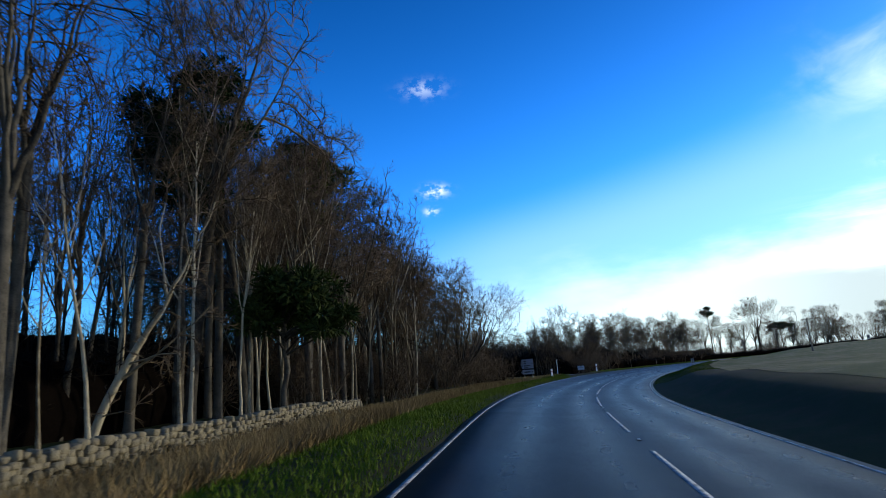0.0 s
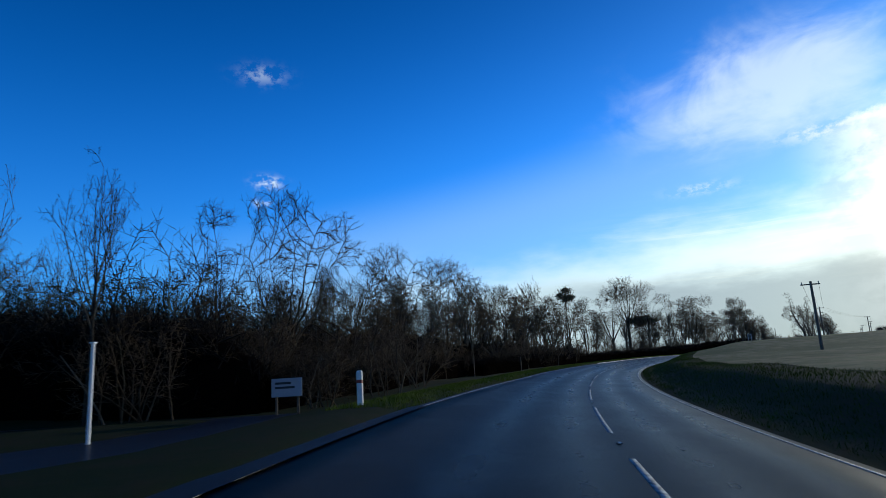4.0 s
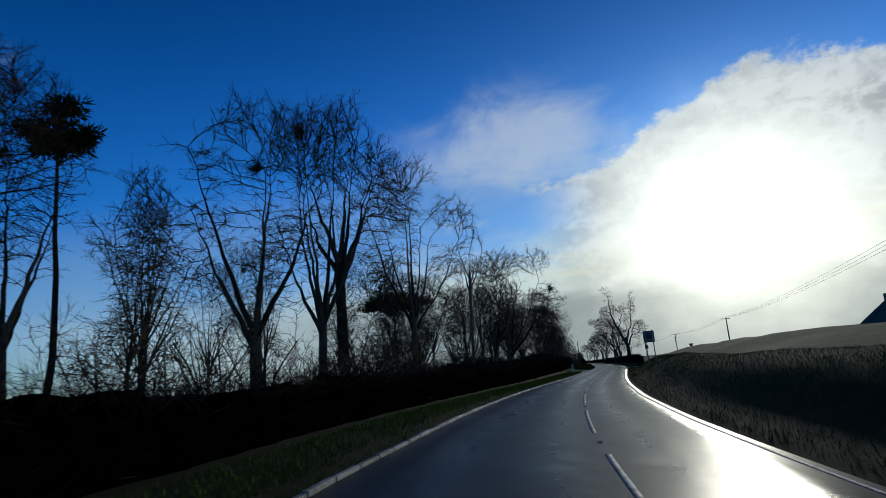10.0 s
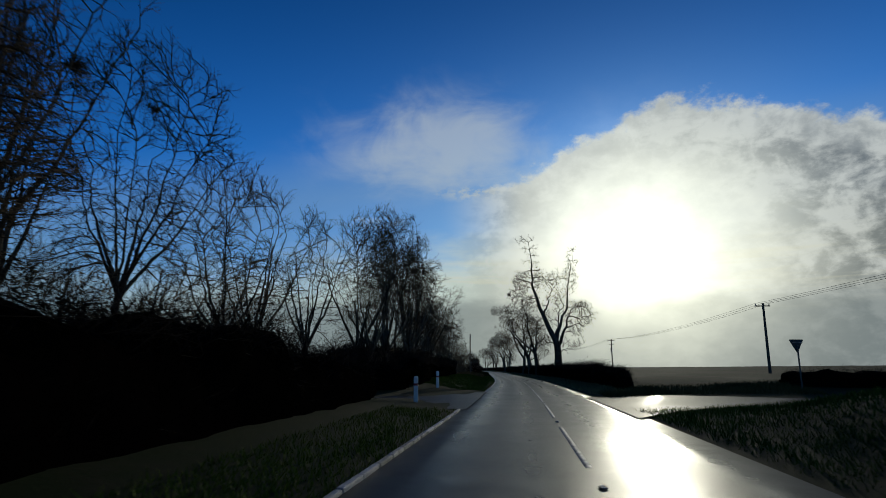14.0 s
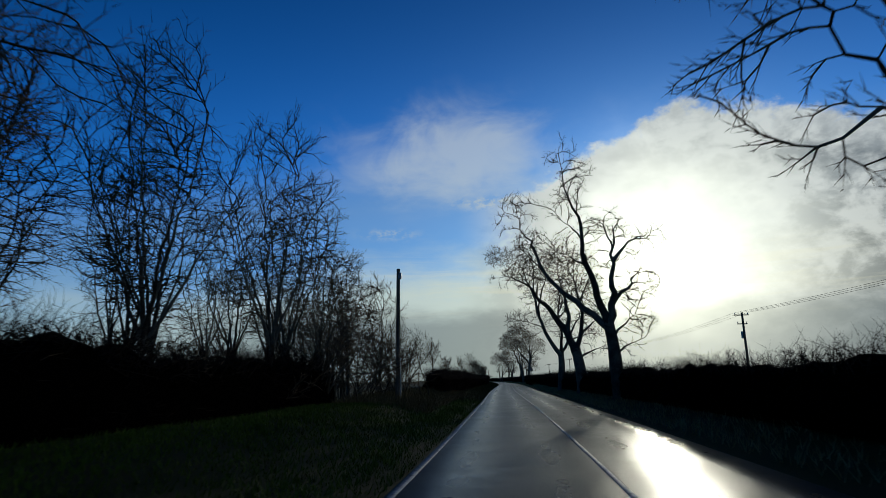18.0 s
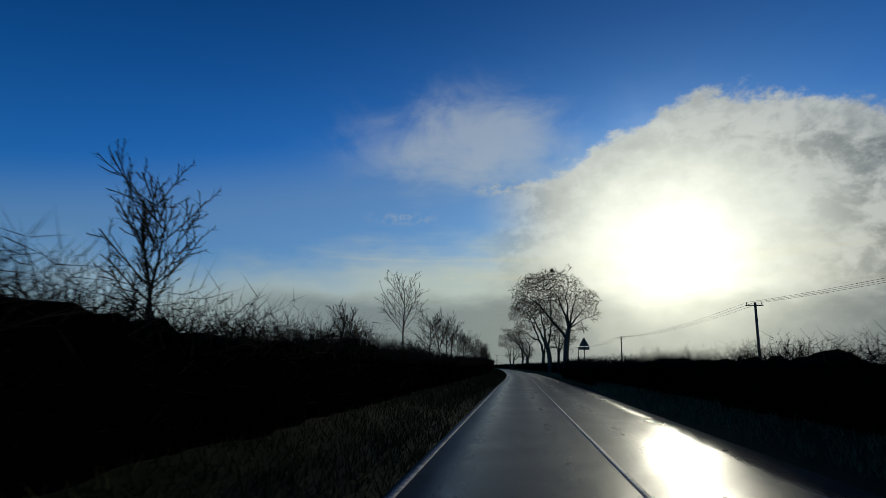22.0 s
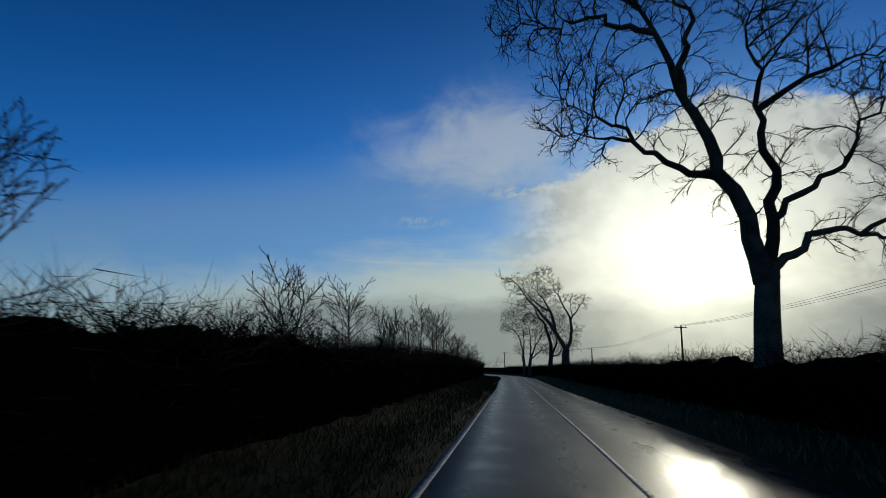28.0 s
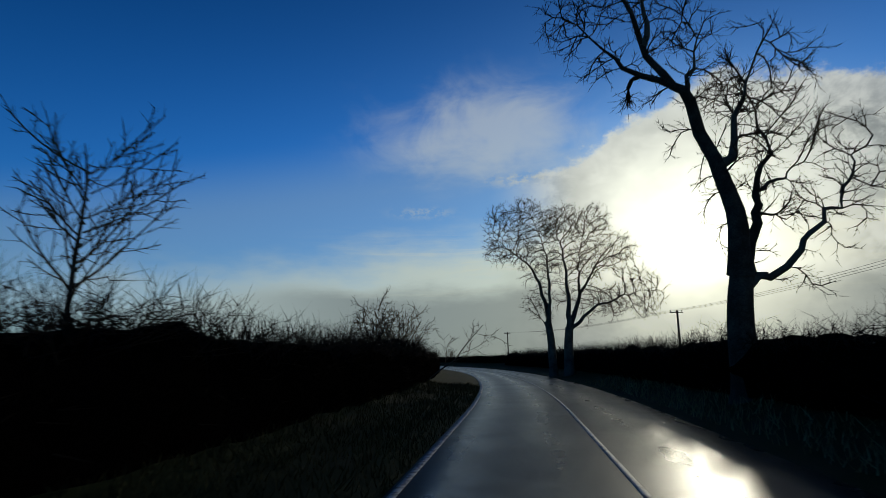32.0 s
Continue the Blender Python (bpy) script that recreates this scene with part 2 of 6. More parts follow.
def wet_asphalt(name, tone, tracks, dull=0.40, film=0.15):
    """Wet tarmac; the lane attribute, metres from the centre line, tells where tyres have polished it."""
    wet = {}

    def paint(g, coord, chance):
        grit = g.noise(coord, 45.0, 3.0, 0.75)
        patch = g.noise(coord, 0.5, 5.0, 0.62)
        pool = g.step(g.noise(coord, 0.28, 3.0, 0.55), 0.5, 0.64)
        speck = g.step(g.noise(coord, 45.0, 2.0), 0.60, 0.74)
        base = g.mix(patch, tuple(0.55 * v for v in tone), tone)
        base = g.mix(g.mul(speck, 0.3), base, (0.075, 0.075, 0.07))
        rough = g.add(dull, g.mul(g.m("SUBTRACT", patch, 0.5), 0.12))
        if tracks:
            lane = g.put("ShaderNodeAttribute")
            lane.attribute_name = "lane"
            x = g.add(lane.outputs["Fac"], g.mul(g.m("SUBTRACT", g.noise(coord, 0.12, 2.0), 0.5), 0.5))
            worn = None
            for c in (-2.2, -0.75, 0.85, 2.1):
                hump = g.bump_of(x, c, 0.42)
                worn = hump if worn is None else g.add(worn, hump)
            rough = g.add(rough, g.mul(worn, -0.12))
            damp = g.put("ShaderNodeAttribute")
            damp.attribute_name = "damp"
            wet["damp"] = damp.outputs["Fac"]
            wet["film"] = g.mul(wet["damp"], g.mul(g.mul(g.add(0.45, g.mul(worn, 0.95)), g.add(0.25, g.mul(g.step(patch, 0.38, 0.66), 1.35))), film))
            base = g.mix(g.mul(worn, 0.4), base, tuple(0.6 * v for v in tone))
            shine = g.step(g.add(g.mul(g.noise(coord, 1.6, 4.0, 0.7), 0.5), g.mul(g.noise(coord, 26.0, 3.0, 0.7), 0.5)), 0.42, 0.60)
            wet["film"] = g.mul(wet["film"], g.mul(shine, 1.7))
            edge = g.step(g.m("ABSOLUTE", x), 2.5, 3.3)
            base = g.mix(g.mul(edge, 0.5), base, (0.05, 0.042, 0.03))
        rough = g.m("MAXIMUM", g.add(rough, g.mul(pool, -0.02)), 0.08)
        return base, rough, grit, g.m("SUBTRACT", 0.22, g.mul(pool, 0.05)), 0.0
    mat = shader(name, paint)
    mat.node_tree.nodes["Principled BSDF"].inputs["IOR"].default_value = 1.33
    mat.node_tree.nodes["Principled BSDF"].inputs["Specular IOR Level"].default_value = 0.11
    mat.node_tree.nodes["Principled BSDF"].inputs["Coat Weight"].default_value = film
    if wet:
        g = Graph(mat.node_tree)
        ripple = g.put("ShaderNodeBump", {"Strength": 0.10, "Distance": 0.03, "Height": g.noise(g.put("ShaderNodeNewGeometry").outputs["Position"], 30.0, 3.0, 0.7)}).outputs[0]
        mat.node_tree.links.new(ripple, mat.node_tree.nodes["Principled BSDF"].inputs["Coat Normal"])
        mat.node_tree.links.new(g.mul(wet["damp"], 0.09), mat.node_tree.nodes["Principled BSDF"].inputs["Specular IOR Level"])
        mat.node_tree.links.new(wet["film"], mat.node_tree.nodes["Principled BSDF"].inputs["Coat Weight"])
    mat.node_tree.nodes["Principled BSDF"].inputs["Coat Roughness"].default_value = 0.11
    mat.node_tree.nodes["Principled BSDF"].inputs["Coat IOR"].default_value = 1.25
    return mat


def worn_paint(name, tone, holes=0.56):
    def paint(g, coord, chance):
        wear = g.step(g.add(g.mul(g.noise(coord, 9.0, 5.0, 0.7), 0.7), g.mul(g.noise(coord, 60.0, 3.0), 0.3)), holes, holes + 0.07)
        grain = g.noise(coord, 120.0, 3.0)
        return g.mix(wear, tone, (0.09, 0.09, 0.09)), g.add(0.55, g.mul(grain, 0.2)), grain, 0.3, 0.0
    return shader(name, paint)


def meadow(name, near, far, dry):
    def paint(g, coord, chance):
        big = g.noise(coord, 0.08, 4.0, 0.6)
        mid = g.noise(coord, 0.9, 5.0, 0.65)
        tuft = g.noise(coord, 14.0, 5.0, 0.7)
        green = g.mix(tuft, near, far)
        return g.mix(g.step(g.add(g.mul(big, 0.5), g.mul(mid, 0.5)), 0.44, 0.62), green, dry), 0.95, g.add(mid, tuft), 0.4, 0.0
    return shader(name, paint, 0.06)


SIDE_ASPHALT = wet_asphalt("wet_side_asphalt", (0.028, 0.028, 0.03), False, 0.5, 0.1)
ASPHALT = wet_asphalt("wet_asphalt", (0.026, 0.027, 0.030), True, 0.40, 0.12)
TRACK = wet_asphalt("muddy_asphalt", (0.045, 0.038, 0.028), False, 0.6, 0.12)
LINE_WHITE = worn_paint("worn_white_paint", (0.40, 0.40, 0.37), 0.47)
KERB = two_tone("wet_pale_concrete", (0.12, 0.115, 0.10), (0.42, 0.41, 0.38), 5.0, 0.5, 0.8, 70.0)
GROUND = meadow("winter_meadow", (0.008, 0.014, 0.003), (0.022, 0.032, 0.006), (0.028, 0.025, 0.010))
FIELD = meadow("stubble_field", (0.085, 0.09, 0.028), (0.16, 0.15, 0.05), (0.23, 0.18, 0.08))
GRASS = two_tone("grass_blades", (0.024, 0.052, 0.003), (0.10, 0.135, 0.011), 0.8, 0.7, 0.2, 8.0)
DULL_GRASS = two_tone("dull_winter_grass", (0.022, 0.026, 0.007), (0.075, 0.068, 0.022), 0.8, 0.8, 0.2, 8.0)
STRAW = two_tone("dead_grass", (0.10, 0.066, 0.025), (0.32, 0.22, 0.095), 0.9, 0.85, 0.2, 8.0)
BARK = two_tone("grey_bark", (0.032, 0.027, 0.021), (0.12, 0.105, 0.08), 2.5, 0.9, 1.0, 26.0)
PALE_BARK = two_tone("pale_mossy_bark", (0.13, 0.105, 0.065), (0.42, 0.355, 0.24), 2.2, 0.85, 0.9, 24.0)
TWIG = two_tone("brown_twigs", (0.034, 0.025, 0.016), (0.12, 0.088, 0.056), 1.2, 0.85, 0.2, 20.0)
NEEDLE = two_tone("pine_needles", (0.012, 0.022, 0.006), (0.055, 0.070, 0.016), 1.4, 0.75, 0.2, 9.0)
# twig colour again, darkened to carry the shade on the hedges
SHADED_TWIG = two_tone("shaded_hedge_twigs", (0.004, 0.0033, 0.0027), (0.015, 0.0115, 0.0085), 1.2, 0.85, 0.2, 20.0)
# near-black, with the shade among the twigs put into the colour
HEDGE_SHADE = two_tone("shaded_hedge_inside", (0.0012, 0.001, 0.0008), (0.004, 0.003, 0.0024), 1.6, 0.95, 1.0, 18.0)
HEDGE_SHADE.node_tree.nodes["Principled BSDF"].inputs["Specular IOR Level"].default_value = 0.0
STONE = two_tone("field_stone", (0.04, 0.034, 0.022), (0.18, 0.15, 0.095), 4.0, 0.9, 0.8, 22.0, spread=0.6)
POLE_WOOD = two_tone("weathered_pole_wood", (0.07, 0.055, 0.04), (0.17, 0.14, 0.11), 3.0, 0.85, 0.6, 30.0)
GREY_METAL = two_tone("dull_galvanised_metal", (0.20, 0.21, 0.22), (0.36, 0.37, 0.38), 4.0, 0.45, 0.15, 30.0, 0.6)
SIGN_BACK = two_tone("grey_sign_back", (0.09, 0.084, 0.074), (0.15, 0.14, 0.122), 3.0, 0.75, 0.15, 25.0)
# white face dimmed towards blue-grey, its shade mixed into the colour
SHADED_FACE = two_tone("shaded_white_sign_face", (0.22, 0.25, 0.29), (0.30, 0.33, 0.37), 2.0, 0.4, 0.05, 20.0)
SIGN_INK = two_tone("black_sign_ink", (0.012, 0.012, 0.014), (0.03, 0.03, 0.032), 4.0, 0.45, 0.05, 20.0)
SIGN_RED = two_tone("red_sign_border", (0.32, 0.02, 0.02), (0.45, 0.04, 0.03), 3.0, 0.4, 0.05, 20.0)
PLASTIC = two_tone("white_plastic", (0.60, 0.60, 0.58), (0.82, 0.82, 0.80), 5.0, 0.45, 0.1, 25.0)
BAND_RED = two_tone("dark_red_reflector", (0.16, 0.02, 0.015), (0.28, 0.04, 0.03), 5.0, 0.35, 0.05, 25.0)
RUBBER = two_tone("black_rubber", (0.012, 0.012, 0.012), (0.03, 0.03, 0.03), 6.0, 0.6, 0.2, 25.0)
ROOF = two_tone("slate_roof", (0.05, 0.05, 0.055), (0.10, 0.10, 0.11), 1.5, 0.7, 0.5, 12.0)
RENDERED = two_tone("rough_wall", (0.16, 0.14, 0.12), (0.28, 0.26, 0.22), 0.8, 0.9, 0.5, 12.0)
GLASS = two_tone("window_glass", (0.02, 0.025, 0.03), (0.04, 0.045, 0.05), 2.0, 0.1, 0.02, 10.0)


# ---- mesh helpers ----
def as_mesh(name, verts, quads, smooth=False):
    """A mesh from arrays of corners and of faces that all have the same number of corners."""
    me = bpy.data.meshes.new(name)
    verts, quads = np.asarray(verts, np.float32), np.asarray(quads, np.int32)
    k = quads.shape[1]
    me.vertices.add(len(verts))
    me.vertices.foreach_set("co", verts.ravel())
    me.loops.add(quads.size)
    me.loops.foreach_set("vertex_index", quads.ravel())
    me.polygons.add(len(quads))
    me.polygons.foreach_set("loop_start", np.arange(0, quads.size, k, dtype=np.int32))
    me.polygons.foreach_set("loop_total", np.full(len(quads), k, np.int32))
    if smooth:
        me.polygons.foreach_set("use_smooth", np.ones(len(quads), bool))
    me.update(calc_edges=True)
    return me


def thing(name, at, label, category, group="", kind="", turn=0.0):
    ob = new(name)
    ob.empty_display_size = 0.2
    ob.matrix_world = pose(at[0], at[1], at[2], 0, 0, turn)
    return tagged(ob, label, category, group, kind)


def part(name, data, material, parent, label="", m=None):
    """Links a mesh or bmesh as one mesh object under a thing or part."""
    if isinstance(data, bmesh.types.BMesh):
        me = bpy.data.meshes.new(name)
        data.normal_update()
        data.to_mesh(me)
        data.free()
    else:
        me = data
    if material is not None and not me.materials:
        me.materials.append(material)
    ob = new(name, me)
    ob.parent = parent
    if m is not None:
        ob.matrix_basis = m
    return tagged(ob, label)


def solo(name, me, material, label, category, group="", kind=""):
    ob = new(name, me)
    me.materials.append(material)
    return tagged(ob, label, category, group, kind)


def box(bm, size, at=(0, 0, 0), bevel=0.0, turn=None):
    m = Matrix.Translation(at) @ (turn or Matrix()) @ Matrix.Diagonal((*size, 1.0))
    made = bmesh.ops.create_cube(bm, size=1.0, matrix=m)
    if bevel:
        edges = list({e for v in made["verts"] for e in v.link_edges})
        bmesh.ops.bevel(bm, geom=edges, offset=bevel, segments=2, affect="EDGES", profile=0.6)
    return bm


def rod(bm, a, b, ra, rb, sides=8):
    a, b = Vector(a), Vector(b)
    m = Matrix.Translation((a + b) / 2) @ (b - a).to_track_quat("Z", "Y").to_matrix().to_4x4()
    bmesh.ops.create_cone(bm, cap_ends=True, segments=sides, radius1=ra, radius2=rb, depth=(b - a).length, matrix=m)
    return bm


# ---- the road's line ----
LINE = [(0.0, 0.0), (-20.98, 24.63), (-38.21, 52.06), (-51.53, 81.53), (-61.02, 112.67), (-66.3, 145.25), (-66.97, 178.64),
        (-65.3, 212.25), (-63.44, 245.91), (-62.08, 279.5), (-61.79, 312.94), (-61.87, 346.25), (-61.62, 379.53), (-61.26, 412.88),
        (-61.53, 446.23), (-62.44, 479.45), (-63.31, 512.5)]


def run_line():
    """Samples of the line every metre, from 160 m before its start to 420 m past its end, where it bends left and runs on."""
    k = np.array(LINE)
    first, last = k[1] - k[0], k[-1] - k[-2]
    k = np.vstack([2 * k[0] - k[1] + (1.5, -1.0), k, 2 * k[-1] - k[-2]])
    pts = []
    for i in range(1, len(k) - 2):
        p0, p1, p2, p3 = k[i - 1:i + 3]
        for u in np.linspace(0, 1, 70, endpoint=False):
            pts.append(0.5 * (2 * p1 + (p2 - p0) * u + (2 * p0 - 5 * p1 + 4 * p2 - p3) * u * u + (3 * p1 - p0 - 3 * p2 + p3) * u ** 3))
    pts.append(k[-2])
    pts = np.array(pts)
    d = np.r_[0, np.cumsum(np.hypot(*np.diff(pts, axis=0).T))]
    n = int(d[-1])
    mid = np.stack([np.interp(np.arange(n + 1), d, pts[:, j]) for j in (0, 1)], 1)
    head = first / np.hypot(*first)
    before = mid[0] - head * np.arange(160, 0, -1)[:, None]
    ang, p, after = math.atan2(*(mid[-1] - mid[-4])[::-1]), mid[-1].copy(), []
    for i in range(420):
        ang += 0.0042 if 14 < i < 120 else 0.0
        p = p + (math.cos(ang), math.sin(ang))
        after.append(p)
    return np.vstack([before, mid, after]), 160


LINE_XY, LINE_0 = run_line()
LINE_T = np.gradient(LINE_XY, axis=0)
for _ in range(3):
    LINE_T[1:-1] = (LINE_T[:-2] + 2 * LINE_T[1:-1] + LINE_T[2:]) / 4
LINE_T /= np.hypot(*LINE_T.T)[:, None]
LINE_S = np.arange(len(LINE_XY)) - LINE_0


def knots(text):
    rows = np.array([[float(v) for v in pair.split(":")] for pair in text.split()])
    return lambda s: np.interp(s, rows[:, 0], rows[:, 1])


mid_of = knots("0:1.5 60:1.25 100:1.35 125:1.2 155:1.2 177:0.75 190:0.65 220:0.9 250:1.1 300:1.37 390:1.45 470:1.5 505:1.5 530:1.2 560:1.2")
left_of = knots("0:-1.8 20:-2.5 40:-3.0 58:-3.4 80:-3.6 103:-2.9 115:-2.95 152:-2.6 170:-2.65 190:-2.6 220:-2.1 245:-1.9 300:-1.6 390:-1.3 470:-1.15 505:-1.0 535:-1.4")
right_of = knots("0:4.15 40:4.3 70:4.3 105:4.1 150:3.85 165:3.7 190:3.05 222:3.2 255:3.7 310:3.65 400:4.0 480:3.7 510:3.2 540:3.2")
tilt_of = knots("-200:0.075 180:0.075 212:0.0")
field_of = knots("-100:0.75 130:0.7 175:1.0 200:1.0 236:1.0 246:0.4 262:0.4 270:0.7 900:0.7")


def xy(s, l):
    """World x, y of a place s metres along the line and l metres to its right."""
    s, l = np.broadcast_arrays(np.asarray(s, float), np.asarray(l, float))
    p = np.stack([np.interp(s, LINE_S, LINE_XY[:, j]) for j in (0, 1)], -1)
    t = np.stack([np.interp(s, LINE_S, LINE_T[:, j]) for j in (0, 1)], -1)
    return p + np.stack([t[..., 1], -t[..., 0]], -1) * l[..., None]


def turn_at(s):
    """Heading of the line, in degrees for a thing that faces along +y."""
    tx, ty = (float(np.interp(s, LINE_S, LINE_T[:, j])) for j in (0, 1))
    return math.degrees(math.atan2(-tx, ty))


def ease(x, a, b):
    u = np.clip((x - a) / (b - a), 0, 1)
    return u * u * (3 - 2 * u)


def height(s, l):
    """The lie of the land: cambered bend, verges, hedge banks and rising fields."""
    s, l = np.broadcast_arrays(np.asarray(s, float), np.asarray(l, float))
    gl, gr = left_of(s) - l, l - right_of(s)
    z = -np.clip(l, left_of(s) - 0.4, right_of(s) + 0.3) * tilt_of(s)
    mouth_l = np.clip(1.0 - np.minimum(np.abs(s - 69.5), np.abs(s - 259.0)) / 9.0, 0, 1)
    mouth_r = np.clip(1.0 - np.abs(s - 254.0) / 12.0, 0, 1)
    low = np.interp(s, (60, 100, 190, 240, 300), (-0.25, -0.1, 0.05, 0.4, 0.45))
    z = z + (1 - mouth_l) * (0.10 * ease(gl, 0.25, 0.6) + low * ease(gl, 1.4, 4.0)) + 0.3 * ease(gl, 6, 30)
    z = z + (1 - mouth_r) * (0.08 * ease(gr, 0.2, 0.6) + field_of(s) * ease(gr, 0.7, 3.5))
    z = z + ease(l, 12, 110) * np.interp(s, (150, 260), (4.2, 1.0)) + 0.5 * ease(l, 100, 190)
    z = z + 0.95 * ease(l, 4.5, 13) * ease(s, 120, 180) * (1 - ease(s, 243, 251))
    far = ease(np.abs(l), 4.5, 12)
    z = z + far * 0.12 * np.sin(s * 0.21 + l * 0.17) + far * 0.08 * np.sin(s * 0.53 - l * 0.41)
    return z


def spot(s, l, lift=0.0):
    p = xy(s, l)
    return (float(p[0]), float(p[1]), float(height(s, l)) + lift)


def ribbon(ss, lows, highs, lift, across=2, thick=0.0):
    """A strip along the line between two offsets, laid on the land; with thick it gets sides and a bottom."""
    ss = np.asarray(ss, float)
    rows = [lows + (highs - lows) * u for u in np.linspace(0, 1, across)]
    cols = [np.column_stack([xy(ss, r), height(ss, r) + lift]) for r in rows]
    if thick:
        first, last = cols[0].copy(), cols[-1].copy()
        first[:, 2] -= thick
        last[:, 2] -= thick
        cols = [first, *cols, last]
    n, k = len(ss), len(cols)
    verts = np.stack(cols, 1).reshape(-1, 3)
    i, j = np.meshgrid(np.arange(n - 1), np.arange(k - 1), indexing="ij")
    a = (i * k + j).ravel()
    faces = np.stack([a, a + 1, a + k + 1, a + k], 1)
    if thick:
        b = np.arange(n - 1) * k
        faces = np.vstack([faces, np.stack([b + k - 1, b, b + k, b + 2 * k - 1], 1)])
    return verts, faces


def steps(a, b, gap):
    return np.linspace(a, b, max(2, int(round((b - a) / gap)) + 1))


# ---- ground, one sheet to the horizon ----
def build_ground():
    ss = np.concatenate([steps(-150, -10, 5), steps(-8, 600, 2), steps(605, 800, 5)])
    ls = np.array([-150, -110, -80, -60, -45, -35, -28, -22, -17, -14, -12, -10, -8.5, -7.2, -6.2, -5.4, -4.8, -4.2, -3.7, -3.2, -2.7, -2.2, -1.7, -1.2,
                   0, 2.6, 3.2, 3.6, 4.0, 4.4, 4.8, 5.3, 5.8, 6.4, 7, 8, 9, 10.5, 12, 15, 19, 24, 32, 45, 60, 85, 110, 150])
    s, l = np.meshgrid(ss, ls, indexing="ij")
    z = height(s, l)
    z -= 0.10 * (ease(l, left_of(s) - 0.04, left_of(s) + 0.3) * (1 - ease(l, right_of(s) - 0.1, right_of(s) + 0.35)))
    core = np.dstack([xy(s, l), z])
    n, k = len(ss), len(ls)
    centre, reach = np.array([-70.0, 250.0]), 4200.0
    u = np.linspace(0, 1, n)
    sides = []
    for edge, turn in ((core[:, 0], 1), (core[:, -1], -1)):
        ang = math.radians(-90) - turn * math.radians(180) * u
        rim = centre + reach * np.stack([np.cos(ang), np.sin(ang)], 1)
        cols = []
        for f in (0.02, 0.07, 0.25, 1.0):
            p = edge[:, :2] * (1 - f) + rim * f
            cols.append(np.column_stack([p, edge[:, 2] * (1 - min(1, f * 4)) + 1.0 * min(1, f * 4)]))
        sides.append(cols)
    grid = np.stack([*sides[0][::-1], *[core[:, j] for j in range(k)], *sides[1]], 1)
    kk = grid.shape[1]
    i, j = np.meshgrid(np.arange(n - 1), np.arange(kk - 1), indexing="ij")
    a = (i * kk + j).ravel()
    faces = np.stack([a, a + 1, a + kk + 1, a + kk], 1)
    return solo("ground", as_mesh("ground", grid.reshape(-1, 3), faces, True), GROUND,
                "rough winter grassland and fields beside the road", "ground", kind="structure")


build_ground()


def build_field():
    """The sunlit stubble field inside the bend, a skin on the ground."""
    ss = steps(-60, 244, 2)
    cols = [right_of(ss) + 4.6, *[np.full(len(ss), v) for v in (10.5, 12, 15, 19, 24, 32, 45, 60, 85, 110)]]
    verts = np.stack([np.column_stack([xy(ss, c), height(ss, c) + 0.05 * (0.3 + min(1.0, k))]) for k, c in enumerate(cols)], 1)
    n, k = verts.shape[:2]
    i, j = np.meshgrid(np.arange(n - 1), np.arange(k - 1), indexing="ij")
    a = (i * k + j).ravel()
    solo("field", as_mesh("field", verts.reshape(-1, 3), np.stack([a, a + 1, a + k + 1, a + k], 1), True), FIELD,
         "pale stubble field rising inside the bend", "field", kind="structure")


build_field()

# ---- road, markings, kerbs ----
ROAD_S = np.concatenate([steps(-140, -4, 4), steps(-2, 600, 1.5), steps(604, 790, 4)])
road = solo("road", as_mesh("road", *ribbon(ROAD_S, left_of(ROAD_S) - 0.06, right_of(ROAD_S) + 0.15, 0.0, 9, 0.2), True), ASPHALT,
            "wet dark asphalt country road with worn wheel tracks", "road", kind="structure")


def mark_lanes():
    """Stores, at each corner of the road, how far it lies from the centre line."""
    lo, hi = left_of(ROAD_S) - 0.06, right_of(ROAD_S) + 0.15
    across = [0.0, *np.linspace(0, 1, 9), 1.0]
    lane = np.stack([lo + (hi - lo) * u - mid_of(ROAD_S) for u in across], 1).ravel().astype(np.float32)
    road.data.attributes.new("lane", "FLOAT", "POINT").data.foreach_set("value", lane)
    damp = np.repeat(0.35 + 0.65 * ease(ROAD_S, 70, 150), len(across)).astype(np.float32)
    road.data.attributes.new("damp", "FLOAT", "POINT").data.foreach_set("value", damp)


mark_lanes()


def painted(name, a, b, off, wide, label=""):
    ss = steps(a, b, 1.5)
    o = off(ss)
    return part(name, as_mesh(name, *ribbon(ss, o - wide / 2, o + wide / 2, 0.004, 2, 0.003)), LINE_WHITE, road, label)


def build_markings():
    s = -31.0
    while s < 288:
        painted("centre_dash", s, s + 6.0, mid_of, 0.10, "worn white centre dash")
        s += 9.0
    painted("centre_line", 291, 620, mid_of, 0.085, "worn white solid centre line")
    painted("edge_line", -60, 59.5, lambda q: left_of(q) + 0.1, 0.085, "white edge line")
    for k in range(8):
        painted("junction_dash", 60.4 + 2.2 * k, 61.9 + 2.2 * k, lambda q: left_of(q) + 0.05, 0.2, "broken white line across a side road mouth")
    painted("edge_line", 79, 142, lambda q: left_of(q) + 0.1, 0.1, "faint white edge line")
    painted("edge_line", 268, 640, lambda q: left_of(q) + 0.03, 0.1, "white edge line")
    painted("edge_line", -60, 236, lambda q: right_of(q) - 0.05, 0.085, "white edge line")


build_markings()


